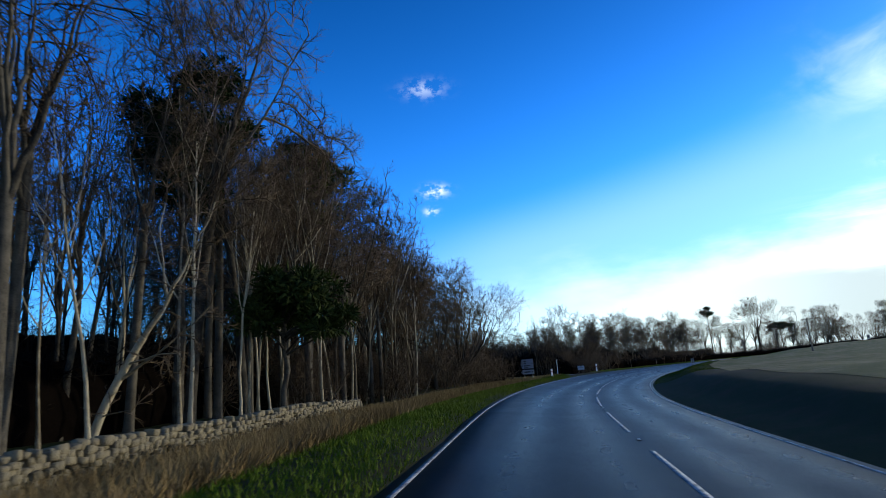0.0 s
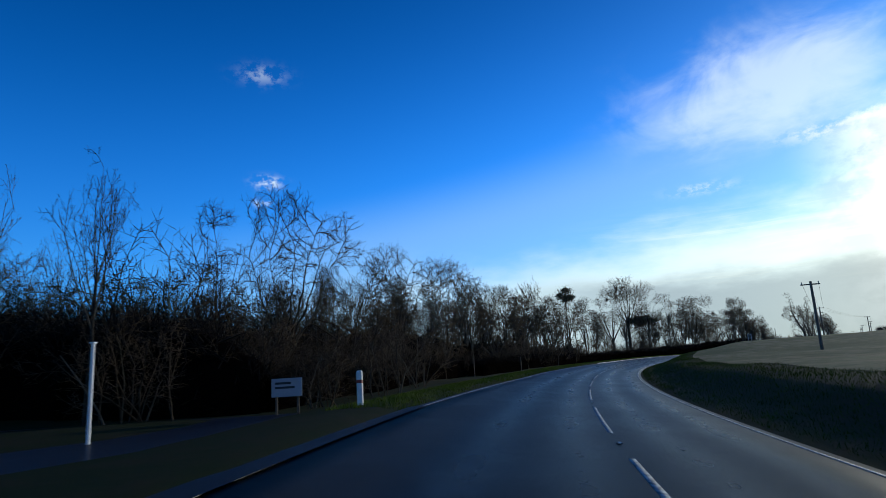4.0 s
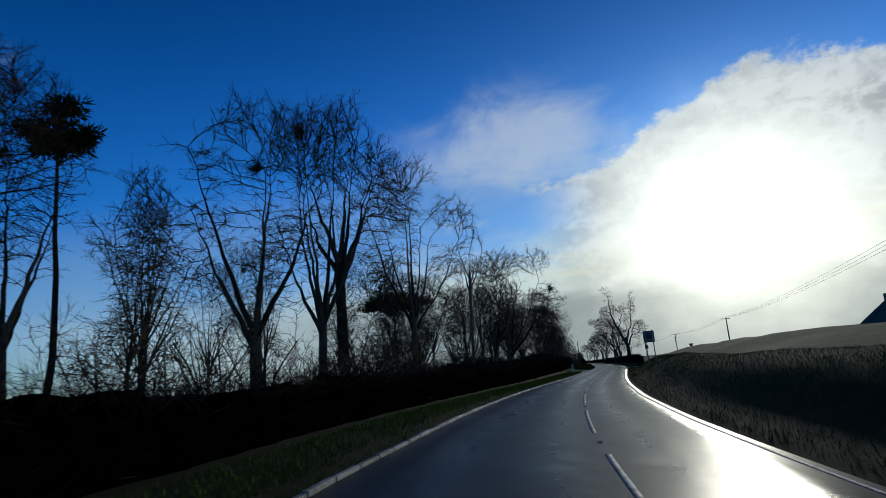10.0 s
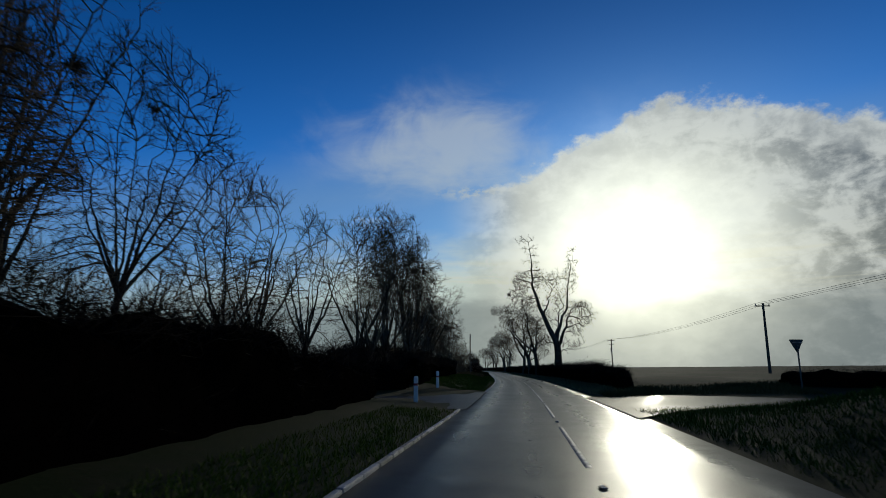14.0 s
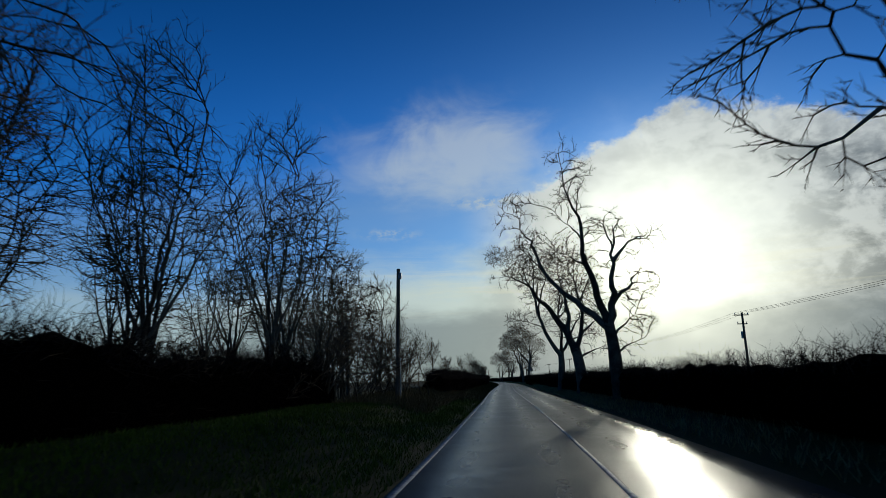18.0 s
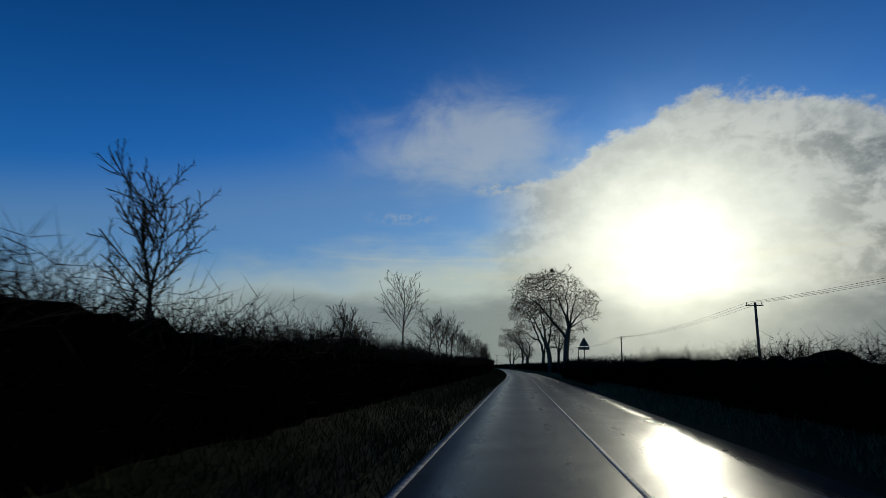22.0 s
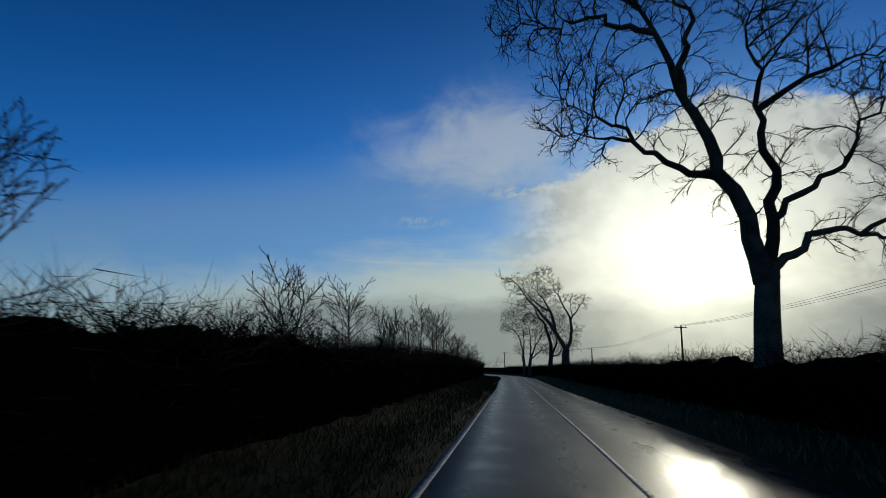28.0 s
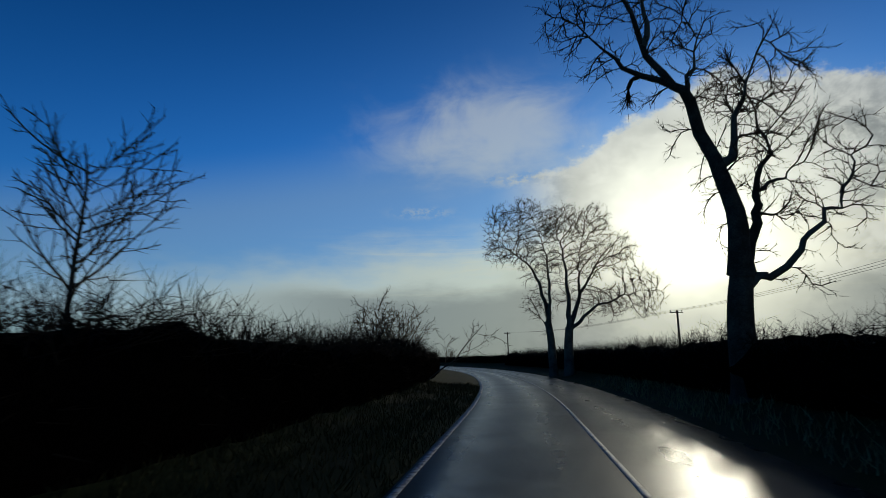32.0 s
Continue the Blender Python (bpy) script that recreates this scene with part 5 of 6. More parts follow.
    wood_tree("wood_tree", spot(185.3, -12.2), turn_at(180), "tall leafless tree forking into two spreading limbs", 152, 13.8, 0.30, 0.24, 7.4, g, 5, 30, 0, 70.0)
    wood_tree("wood_tree", spot(191.8, -11.1), turn_at(186), "tall straight-stemmed leafless tree with a dense domed crown", 153, 16.2, 0.32, 0.45, 8.0, g, 7, 32, 0, 80.0, top=0.3)
    wood_tree("wood_tree", spot(205.2, -7.1), turn_at(200), "slender leafless tree with a flat fan of twigs at its top", 154, 13.4, 0.14, 0.62, 3.6, g, 5, 26, 4, 60.0, flat=0.55)
    wood_tree("wood_tree", spot(219.6, -8.6), turn_at(214), "leaning leafless tree at the edge of the wood", 155, 11.4, 0.24, 0.22, 6.2, g, 6, 26, 12, 70.0, top=0.25)
    wood_tree("wood_tree", spot(227.0, -8.3), turn_at(224), "leafless tree with a broad crown leaning over the verge", 156, 13.6, 0.28, 0.18, 10.5, g, 9, 44, 8, 80.0, top=0.15)
    for s, l, high, crown, k in ((262.0, -14.5, 11.8, 6.0, 0), (266.5, -13.0, 11.0, 5.5, 1), (272.0, -11.0, 12.2, 6.5, 2), (277.0, -10.0, 11.6, 6.0, 3), (284.0, -9.2, 12.2, 5.0, 4)):
        wood_tree("wood_tree", spot(s, l), turn_at(s), "tall leafless tree with a rounded crown past a side road", 157 + k, high, 0.2, 0.2, crown, g, 8, 30, 2, 64.0, top=0.2)
    shrubs = [bush("thicket", spot(84 + 6 * k, -7.5), "leafless tangled thicket at the edge of the wood", 120 + k, 2.6 + 0.5 * k, 2.4, 12, "thickets of the wood") for k in range(3)]
    rng = random.Random(21)

    def put(ob, s, l, low=0.85, high=1.15):
        p = spot(s, l)
        copy_thing(ob, pose(*p, rng.uniform(-2.5, 2.5), rng.uniform(-2.5, 2.5), rng.uniform(0, 360)) @ Matrix.Scale(rng.uniform(low, high), 4))

    for _ in range(50):
        put(rng.choice(slim), rng.uniform(-4, 42), -rng.uniform(13, 34), 0.8, 1.25)
    for _ in range(24):
        put(rng.choice(slim), rng.uniform(42, 62), -rng.uniform(17, 34), 0.5, 0.7)
    for _ in range(84):
        s = rng.uniform(78, 180)
        put(rng.choice(slim), s, -rng.uniform(12, 36), *((0.4, 0.6) if s < 118 else (0.55, 0.9)))
    # the wood before the side road
    for s, l, high in ((26.5, -11.6, 16.0), (31.0, -12.0, 16.2), (36.5, -12.8, 14.4), (39.0, -14.5, 15.0), (41.5, -13.2, 13.4), (45.0, -14.0, 12.6), (48.0, -14.6, 12.0), (51.0, -16.5, 11.4)):
        put(rng.choice(edge), s, l, high / 15.0 - 0.02, high / 15.0 + 0.02)
    for _ in range(40):
        s = rng.uniform(2, 42)
        put(rng.choice(tall), s, -rng.uniform(12, 36), 1.3 - 0.012 * s, 1.5 - 0.013 * s)
    for _ in range(34):
        put(rng.choice(tall[:3]), rng.uniform(24, 58), -rng.uniform(13, 30), 0.62, 0.86)
    for _ in range(16):
        put(rng.choice(wide[1:]), rng.uniform(26, 62), -rng.uniform(14, 26), 0.75, 1.0)
    for _ in range(30):
        put(rng.choice(pale), rng.uniform(4, 44), -rng.uniform(10.2, 17), 0.8, 1.2)
    for s, l in ((43, -12.5), (56, -15.5), (38, -15), (53, -12), (66, -18)):
        put(rng.choice(wide[1:]), s, l, 0.8, 0.95)
    for _ in range(40):
        put(rng.choice(shrubs), rng.uniform(26, 62), -rng.uniform(10.8, 17), 0.9, 1.4)
    crowned_tree("leaning_tree", spot(15.3, -13.0), turn_at(8), "pale leaning forked tree propped at the edge of the wood", "tree", 140,
                 ((-1, 0.0, (14, 30, 36), 3.6, 0.13), (0, 0.97, (34, 22, 30), 4.4, 0.085), (0, 0.6, (62, 55, 42), 3.4, 0.06), (1, 0.3, (-15, -5, 5), 3.0, 0.05), (0, 0.75, (84, 80, 95), 1.8, 0.04), (0, 0.3, (75, 95), 1.2, 0.03)),
                 ((4.6, 7.8, 1.2, 1.0), (3.4, 8.4, 1.0, 0.9), (5.0, 6.4, 1.0, 0.8), (2.2, 7.6, 0.8, 0.8)), "", 70.0, 0.25, 0.06, PALE_BARK)
    # the wood beyond it, along the outside of the bend
    for _ in range(56):
        s = rng.uniform(78, 172)
        put(rng.choice(edge + tall[:2]), s, -rng.uniform(10.5 + max(0, (96 - s) * 0.25), 30), *((0.42, 0.58) if s < 116 else (0.52, 0.74)))
    for _ in range(34):
        s = rng.uniform(88, 172)
        put(rng.choice(edge), s, -rng.uniform(13 + max(0, (96 - s) * 0.25), 34), *((0.42, 0.56) if s < 116 else (0.5, 0.66)))
    for _ in range(40):
        put(rng.choice(shrubs), rng.uniform(79, 96), -rng.uniform(10, 55), 1.4, 2.0)
    for s, l, k in ((92, -13, 0.85), (104, -12, 0.8), (116, -12, 0.9), (128, -11, 0.75), (141, -12, 0.8), (152, -11, 0.75), (160, -12, 0.8)):
        put(rng.choice(wide[1:]), s, l, k, k + 0.1)
    for _ in range(16):
        s = rng.uniform(172, 240)
        put(rng.choice(edge), s, -rng.uniform(11, 19), 0.5, 0.7)
    for s, l, k in ((198, -13, 0.7), (203, -10.5, 0.7), (212, -9.5, 0.7), (216, -11.5, 0.75), (223, -11.5, 0.8), (233, -9.0, 0.8), (238, -8.5, 0.75), (247, -8.6, 0.55)):
        put(rng.choice(wide[1:]), s, l, k, k + 0.1)
    for _ in range(60):
        s = rng.uniform(80, 246)
        put(rng.choice(shrubs), s, -rng.uniform(6.8, 10.5) - (3.0 if s < 125 else 0), 0.75, 1.25)
    for s, l, k in ((244.0, -13.5, 0.72), (176, -14, 0.75), (168, -14, 0.8), (160, -15, 0.65), (146, -13, 0.65), (152, -15, 0.75), (138, -13, 0.7)):
        put(rng.choice(grand), s, l, k, k + 0.05)
    for s, l, k in ((228.5, -11.5, 0.86), (231.5, -9.0, 0.72), (234.5, -11.0, 0.84), (237.0, -8.4, 0.66), (239.5, -10.0, 0.76), (242.5, -9.2, 0.62), (225.0, -12.5, 0.8)):
        put(rng.choice(edge), s, l, k, k + 0.06)
    # the belt past the second side road
    belt = [wood_tree("wood_tree", spot(*at), 50 * k, "slim dark leafless tree in a roadside belt", 180 + k, 9.0 + 0.6 * k, 0.10 + 0.015 * k, 0.22, 4.6 + 0.5 * k, g, 6, 22, 3, 100.0, top=0.1, tip=0.015, wander=0.12)
            for k, at in enumerate(((323.5, -8.4), (316.0, -7.6), (311.5, -9.2)))]
    for k in range(22):
        s = rng.uniform(304, 321) if k % 3 == 0 else rng.uniform(321, 335)
        put(rng.choice(belt), s, -rng.uniform(9.2 if s < 321 else 6.8, 14), *((0.75, 1.0) if s < 328 else (0.62, 0.85)))
    for _ in range(10):
        put(rng.choice(tall), rng.uniform(284, 300), -rng.uniform(9.0, 13.5), 0.75, 0.9)
    wood_tree("wood_tree", spot(304.5, -9.6), turn_at(306), "tall leafless tree leaning along the belt", 186, 13.0, 0.22, 0.25, 6.0, g, 7, 26, 8, 90.0, top=0.15, tip=0.014)
    wood_tree("wood_tree", spot(362.0, -30.5), turn_at(362), "leafless tree standing alone in the field", 187, 13.2, 0.26, 0.20, 13.0, g, 8, 42, 4, 90.0, top=0.1, tip=0.014)
    for s, l, k in ((289, -9.5, 1.0), (300, -9.5, 0.75)):
        put(rng.choice(wide[1:]), s, l, k, k + 0.08)
    for _ in range(26):
        s = rng.uniform(268, 332)
        put(rng.choice(shrubs), s, -rng.uniform(8.8, 11.5), 0.55, 0.85)
    for s, l, k in ((321.5, -7.6, 1.15), (323.8, -7.4, 1.35), (326.8, -6.9, 1.25), (329.5, -6.6, 1.2), (332.5, -6.0, 1.15), (334.5, -6.6, 1.0)):
        put(shrubs[2], s, l, k, k + 0.1)
    # bushes by the far hedge
    for s, l, k in ((560.5, -5.8, 1.7), (562.5, -6.2, 1.5), (640, -8, 1.0), (655, 12, 1.1), (630, -12, 1.0), (672, 8, 1.0)):
        put(shrubs[0], s, l, k, k + 0.1)
    # stray growth on the brow of the field, and before the first side road
    for k in range(7):
        put(shrubs[0], rng.uniform(221, 233), rng.uniform(27, 33), 0.42, 0.6)
    for k in range(16):
        put(rng.choice(shrubs), rng.uniform(57, 63.5), -10.5 - 1.1 * k, 0.85, 1.2)


roadside_trees()
young_trees()
woods()


# ---- hedges ----
def hedge(a, b, l_of, tall, wide, seed, label, dense=110, taper=0.0, across=False):
    """A stretch of winter hedge: a tangled body, its near-black colour standing for inner shade, and the open twigs
    that stand out of it; across runs it away from the road.
    """
    rng = np.random.default_rng(seed)
    mid = (a + b) / 2
    lay = (lambda q, off: (l_of(q) + off, -q)) if across else (lambda q, off: (q, l_of(q) + off))
    ob = thing("hedge", spot(*[float(v) for v in lay(mid, 0.0)]), label, "hedge", "roadside hedges")
    inv = np.array(ob.matrix_world.translation)
    deep = not callable(tall) and tall >= 3
    reach = taper or 1.0

    def end(q):
        u = np.clip((np.minimum(q - a, b - q) + 0.35) / reach, 0.0, 1.0)
        return np.maximum(np.sqrt(1 - (1 - u) ** 2), 0.12)

    def high(q):
        wave = 0.95 + 0.05 * np.sin(q * 0.6) + 0.03 * np.sin(q * 2.3) + 0.03 * np.sin(q * 5.3 + 2 * np.sin(q * 0.7))
        return (tall(q) if callable(tall) else 0.82 * tall) * wave * end(q)

    ss = steps(a, b, 0.35)
    prof = np.array([(-0.42, -0.1), (-0.47, 0.2), (-0.43, 0.42), (-0.32, 0.58), (-0.12, 0.67), (0.12, 0.67), (0.32, 0.58), (0.43, 0.42), (0.47, 0.2), (0.42, -0.1)])
    g = height(*lay(ss, 0.0))
    cols = []
    for j, (px, pz) in enumerate(prof):
        sway = 0.13 * np.convolve(rng.normal(size=len(ss) + 2), (0.3, 0.4, 0.3), "valid")
        cols.append(np.column_stack([xy(*lay(ss, wide * px * end(ss) + sway)), g + high(ss) * pz + sway * (pz > 0) * end(ss)]) - inv)
    n, k = len(ss), len(prof)
    verts = np.stack(cols, 1).reshape(-1, 3)
    i, j = np.meshgrid(np.arange(n - 1), np.arange(k - 1), indexing="ij")
    q = (i * k + j).ravel()
    part("tangled_body", as_mesh("tangled_body", verts, np.stack([q, q + k, q + k + 1, q + 1], 1), True), HEDGE_SHADE, ob)
    m = int((b - a) * dense)
    s = rng.uniform(a, b, m)
    pl = rng.uniform(-0.42, 0.42, m)
    pz = rng.uniform(0.05, 0.58, m)
    top = rng.random(m) < 0.78
    pz[top] = 0.48 + 0.18 * rng.random(top.sum())
    pl[~top] = np.sign(pl[~top]) * np.interp(pz[~top], (0, 0.40, 0.6), (0.44, 0.4, 0.16))
    off = pl * wide * end(s)
    h = high(s)
    p = np.column_stack([xy(*lay(s, off)), height(*lay(s, 0.0)) + pz * h]) - inv
    out = np.column_stack([xy(*lay(s, off + np.sign(pl))) - xy(*lay(s, off)), np.zeros(m)])
    d = unit(rng.normal(size=(m, 3)) * 0.55 + np.where(top, 1.0, 0.45)[:, None] * np.array([0, 0, 1.0]) + out * np.where(top, 0.15, 0.8)[:, None])
    aim = 0.70 + 0.30 * rng.random(m) ** 1.5 + 0.08 * (rng.random(m) < 0.06)
    ln = np.where(top, np.clip((aim - pz) * h / np.maximum(d[:, 2], 0.6), 0.1, 0.55 * h), rng.uniform(0.15, 0.4, m) * (2.0 if deep else 1.0) * end(s))[:, None]
    pts = np.stack([p - d * 0.1, p + d * ln], 1)
    rad = np.linspace(1, 0.45, 2)[None] * rng.uniform(0.007, 0.015, m)[:, None] * (2.4 if deep else 1.0)
    side, srad = limbs_from(rng, pts[top], rad[top], 1 if deep else 3, 2, (0.25, 0.95), 48, 0.5, 0.25, 0.05, 0.75)
    part("top_growth", as_mesh("top_growth", *joined([spikes(pts, rad), spikes(side, np.maximum(srad, 0.0055))])), SHADED_TWIG, ob, "upright cut twigs")


def all_hedges():
    seed = 300

    def run(a, b, l_of, tall, wide, label, dense=110, size=24.0, taper=0.0, across=False):
        nonlocal seed
        n = max(1, int(round((b - a) / size)))
        for k in range(n):
            seed += 1
            hedge(a + (b - a) * k / n - 0.4, a + (b - a) * (k + 1) / n + 0.4, l_of, tall, wide, seed, label, dense, taper, across)

    dark = "dark leafless hawthorn hedge along the verge"
    run(112, 146, lambda s: left_of(s) - 3.6 - 1.6 * ease(165 - s, 0, 40), 2.2, 1.7, "dark undergrowth hedge along the edge of the wood", 105, 17)
    run(146, 197, lambda s: left_of(s) - 3.6 - 1.6 * ease(165 - s, 0, 40), 2.05, 1.7, "low dark undergrowth along the edge of the wood", 105, 17)
    run(197, 222, lambda s: left_of(s) - 3.6, 2.45, 1.7, "dark undergrowth hedge along the edge of the wood", 130, 16)
    run(221, 243, lambda s: left_of(s) - 3.8, lambda q: 2.15 + 0.45 * ease(q, 221, 228), 1.9, "dark undergrowth hedge along the edge of the wood", 130, 16)
    run(241, 252, lambda s: left_of(s) - 3.7, 2.4, 1.7, "dark undergrowth hedge along the edge of the wood", 130, 18, 6.0)
    run(84, 112, lambda s: left_of(s) - 7.0 + 0 * s, 2.2, 2.0, "dark undergrowth hedge along the edge of the wood", 110)
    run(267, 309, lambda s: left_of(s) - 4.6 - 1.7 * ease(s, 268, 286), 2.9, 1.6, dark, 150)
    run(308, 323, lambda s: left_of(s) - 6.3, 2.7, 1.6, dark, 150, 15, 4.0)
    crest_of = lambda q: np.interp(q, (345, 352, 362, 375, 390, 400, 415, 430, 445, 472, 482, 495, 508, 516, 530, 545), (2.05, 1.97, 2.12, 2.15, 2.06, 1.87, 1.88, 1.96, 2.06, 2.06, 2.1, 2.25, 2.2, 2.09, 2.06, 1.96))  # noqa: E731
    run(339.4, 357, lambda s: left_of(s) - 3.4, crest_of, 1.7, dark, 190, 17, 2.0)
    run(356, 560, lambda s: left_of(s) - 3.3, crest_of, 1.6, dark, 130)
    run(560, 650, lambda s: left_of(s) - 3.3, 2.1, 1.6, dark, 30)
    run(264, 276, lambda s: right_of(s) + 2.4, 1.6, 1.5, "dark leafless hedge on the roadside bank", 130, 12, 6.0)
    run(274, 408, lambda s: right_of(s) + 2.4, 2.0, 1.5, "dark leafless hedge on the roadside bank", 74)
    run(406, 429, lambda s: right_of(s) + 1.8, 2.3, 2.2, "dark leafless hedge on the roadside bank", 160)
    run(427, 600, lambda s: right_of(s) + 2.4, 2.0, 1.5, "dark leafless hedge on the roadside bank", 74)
    run(600, 700, lambda s: right_of(s) + 3.0, 1.4, 1.6, "dark leafless hedge on the roadside bank", 24)
    run(14, 62, lambda q: 262.5 + 0 * q, 1.3, 1.6, "low dark hedge beside the farm track", 60, 24, 0.0, True)
    run(-62, -14, lambda q: 262.5 + 0 * q, 1.3, 1.6, "low dark hedge beside the farm track", 60, 24, 0.0, True)
    # dark masses added behind the trunks in place of the wood's inner shade
    under = "dark undergrowth mass standing in for the shaded depth of the wood"
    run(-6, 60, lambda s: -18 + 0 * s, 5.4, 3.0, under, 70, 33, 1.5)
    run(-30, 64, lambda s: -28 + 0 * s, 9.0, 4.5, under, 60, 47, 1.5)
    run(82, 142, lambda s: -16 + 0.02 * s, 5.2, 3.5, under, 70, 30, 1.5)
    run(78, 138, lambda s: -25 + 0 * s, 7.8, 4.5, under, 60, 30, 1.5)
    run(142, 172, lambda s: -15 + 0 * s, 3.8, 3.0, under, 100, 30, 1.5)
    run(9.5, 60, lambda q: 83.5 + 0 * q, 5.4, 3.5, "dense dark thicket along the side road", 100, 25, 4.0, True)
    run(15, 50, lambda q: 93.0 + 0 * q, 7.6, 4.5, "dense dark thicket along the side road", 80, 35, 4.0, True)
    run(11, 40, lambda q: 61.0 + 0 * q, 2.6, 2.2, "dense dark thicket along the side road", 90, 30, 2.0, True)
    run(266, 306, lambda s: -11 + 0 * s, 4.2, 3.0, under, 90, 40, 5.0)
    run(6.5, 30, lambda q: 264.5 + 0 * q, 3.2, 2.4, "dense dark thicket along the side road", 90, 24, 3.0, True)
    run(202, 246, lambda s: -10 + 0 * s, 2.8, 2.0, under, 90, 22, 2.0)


all_hedges()


# ---- grass ----
def blades(name, label, seed, count, s_range, l_low, l_high, tall, material, width=0.012):
    rng = np.random.default_rng(seed)
    s = rng.uniform(*s_range, count)
    u = rng.random(count)
    l = l_low(s) + (l_high(s) - l_low(s)) * u
    keep = noise_mask(s, l, seed) > rng.random(count)
    s, l = s[keep], l[keep]
    n = len(s)
    p = np.column_stack([xy(s, l), height(s, l) - 0.02])
    a = rng.uniform(0, 2 * math.pi, n)
    side = np.column_stack([np.cos(a), np.sin(a), np.zeros(n)]) * width * rng.uniform(0.6, 1.4, n)[:, None]
    lean = np.column_stack([rng.normal(size=(n, 2)) * 0.4, np.ones(n)])
    h = (tall * rng.uniform(0.4, 1.1, n))[:, None]
    verts = np.stack([p - side, p + side, p + lean * h], 1).reshape(-1, 3)
    solo(name, as_mesh(name, verts, np.arange(3 * n).reshape(-1, 3)), material, label, "grass", kind="stuff")


def noise_mask(s, l, seed):
    return 0.7 + 0.15 * np.sin(s * 0.37 + 2 * np.sin(l * 0.9) + seed) + 0.15 * np.sin(s * 1.13 + l * 2.7 + 1.5 * np.sin(s * 0.29 + seed))


blades("verge_grass", "short damp green grass on the verge", 1, 80000, (0, 61), lambda s: left_of(s) - 4.4, lambda s: left_of(s) - 0.1, 0.15, GRASS)
blades("rough_grass", "long rough grass at the corner of a side road", 8, 26000, (56, 66), lambda s: -20 + 0 * s, lambda s: -5.6 + 0 * s, 0.5, STRAW, 0.014)
blades("rough_grass", "long rough grass at the corner of a side road", 9, 26000, (56, 66), lambda s: -20 + 0 * s, lambda s: -4.6 + 0 * s, 0.34, GRASS, 0.012)
blades("dead_grass", "long bleached dead grass below a stone wall", 2, 100000, (2, 50), lambda s: left_of(s) - 5.0, lambda s: left_of(s) - 2.6, 0.5, STRAW, 0.016)
blades("verge_grass", "short damp green grass on the verge", 3, 90000, (80, 250), lambda s: left_of(s) - 2.2, lambda s: left_of(s) - 0.12, 0.14, GRASS)
blades("verge_grass", "short damp green grass on the verge", 4, 120000, (268, 338), lambda s: left_of(s) - 5.6, lambda s: left_of(s) - 0.1, 0.14, GRASS)
blades("verge_grass", "dull brownish winter grass on the narrow verge", 10, 100000, (334, 560), lambda s: left_of(s) - 2.7, lambda s: left_of(s) - 0.08, 0.2, DULL_GRASS)
blades("dead_grass", "long brown dead grass under the hedge", 5, 22000, (321, 348), lambda s: left_of(s) - 5.6, lambda s: left_of(s) - 1.6, 0.45, STRAW)
blades("verge_grass", "rough grass on the inner bank of the bend", 6, 130000, (45, 250), lambda s: right_of(s) + 0.3, lambda s: right_of(s) + 4.6, 0.13, GRASS, 0.009)
blades("rough_grass", "rough grass at the mouth of the farm track", 11, 26000, (238, 250.5), lambda s: 3.9 + 0 * s, lambda s: 15 + 0 * s, 0.2, GRASS)
blades("rough_grass", "rough grass at the mouth of the farm track", 12, 14000, (259, 264), lambda s: 4.4 + 0 * s, lambda s: 14 + 0 * s, 0.24, DULL_GRASS)
blades("dead_grass", "brown dead grass below the hedge", 7, 36000, (262, 560), lambda s: right_of(s) + 0.4, lambda s: right_of(s) + 2.4, 0.28, STRAW)


# ---- dry stone wall ----
def stone_wall():
    rng = random.Random(31)
    l_of = lambda s: -8.0 - 0.055 * max(0.0, s - 10)  # noqa: E731
    forms = []
    for k in range(8):
        bm = bmesh.new()
        bmesh.ops.create_cube(bm, size=1.0)
        bmesh.ops.bevel(bm, geom=bm.edges[:], offset=0.13, segments=1, affect="EDGES")
        for v in bm.verts:
            v.co += Vector((rng.uniform(-1, 1), rng.uniform(-1, 1), rng.uniform(-1, 1))) * 0.07
        me = bpy.data.meshes.new("stone")
        bm.to_mesh(me)
        bm.free()
        me.materials.append(STONE)
        forms.append(me)
    wall = thing("dry_stone_wall", spot(18, l_of(18)), "low tumbled dry stone wall before the wood", "stone wall", kind="structure")
    inv = wall.matrix_world.inverted()
    rest_v, rest_f, base, made = [], [], 0, 0
    for row in range(6):
        s = 1.0 + rng.uniform(0, 0.3)
        while s < 25.5:
            ln = rng.uniform(0.08, 0.24)
            high = rng.uniform(0.09, 0.17)
            p = spot(s + ln / 2, l_of(s) + rng.uniform(-0.05, 0.05))
            m = pose(p[0], p[1], p[2] + 0.04 + 0.115 * row + rng.uniform(-0.03, 0.03), rng.uniform(-12, 12), rng.uniform(-8, 8), turn_at(s) + rng.uniform(-14, 14))
            m = m @ Matrix.Diagonal((0.40 - 0.03 * row, ln * 0.98, high, 1))
            me = rng.choice(forms)
            if row > 3 and rng.random() < 0.16 * (row - 3):
                s += ln
                continue
            if 8 < s < 25 and made < 300:
                part("stone", me, None, wall, m=inv @ m)
                made += 1
            else:
                co = np.array([tuple(inv @ m @ v.co) for v in me.vertices])
                rest_v.append(co)
                for f in me.polygons:
                    vs = list(f.vertices)
                    for t in range(1, len(vs) - 1):
                        rest_f.append((base + vs[0], base + vs[t], base + vs[t + 1]))
                base += len(co)
            s += ln
    rest = as_mesh("stones", np.vstack(rest_v), np.array(rest_f))
    tagged(part("stones", rest, STONE, wall), kind="stuff")


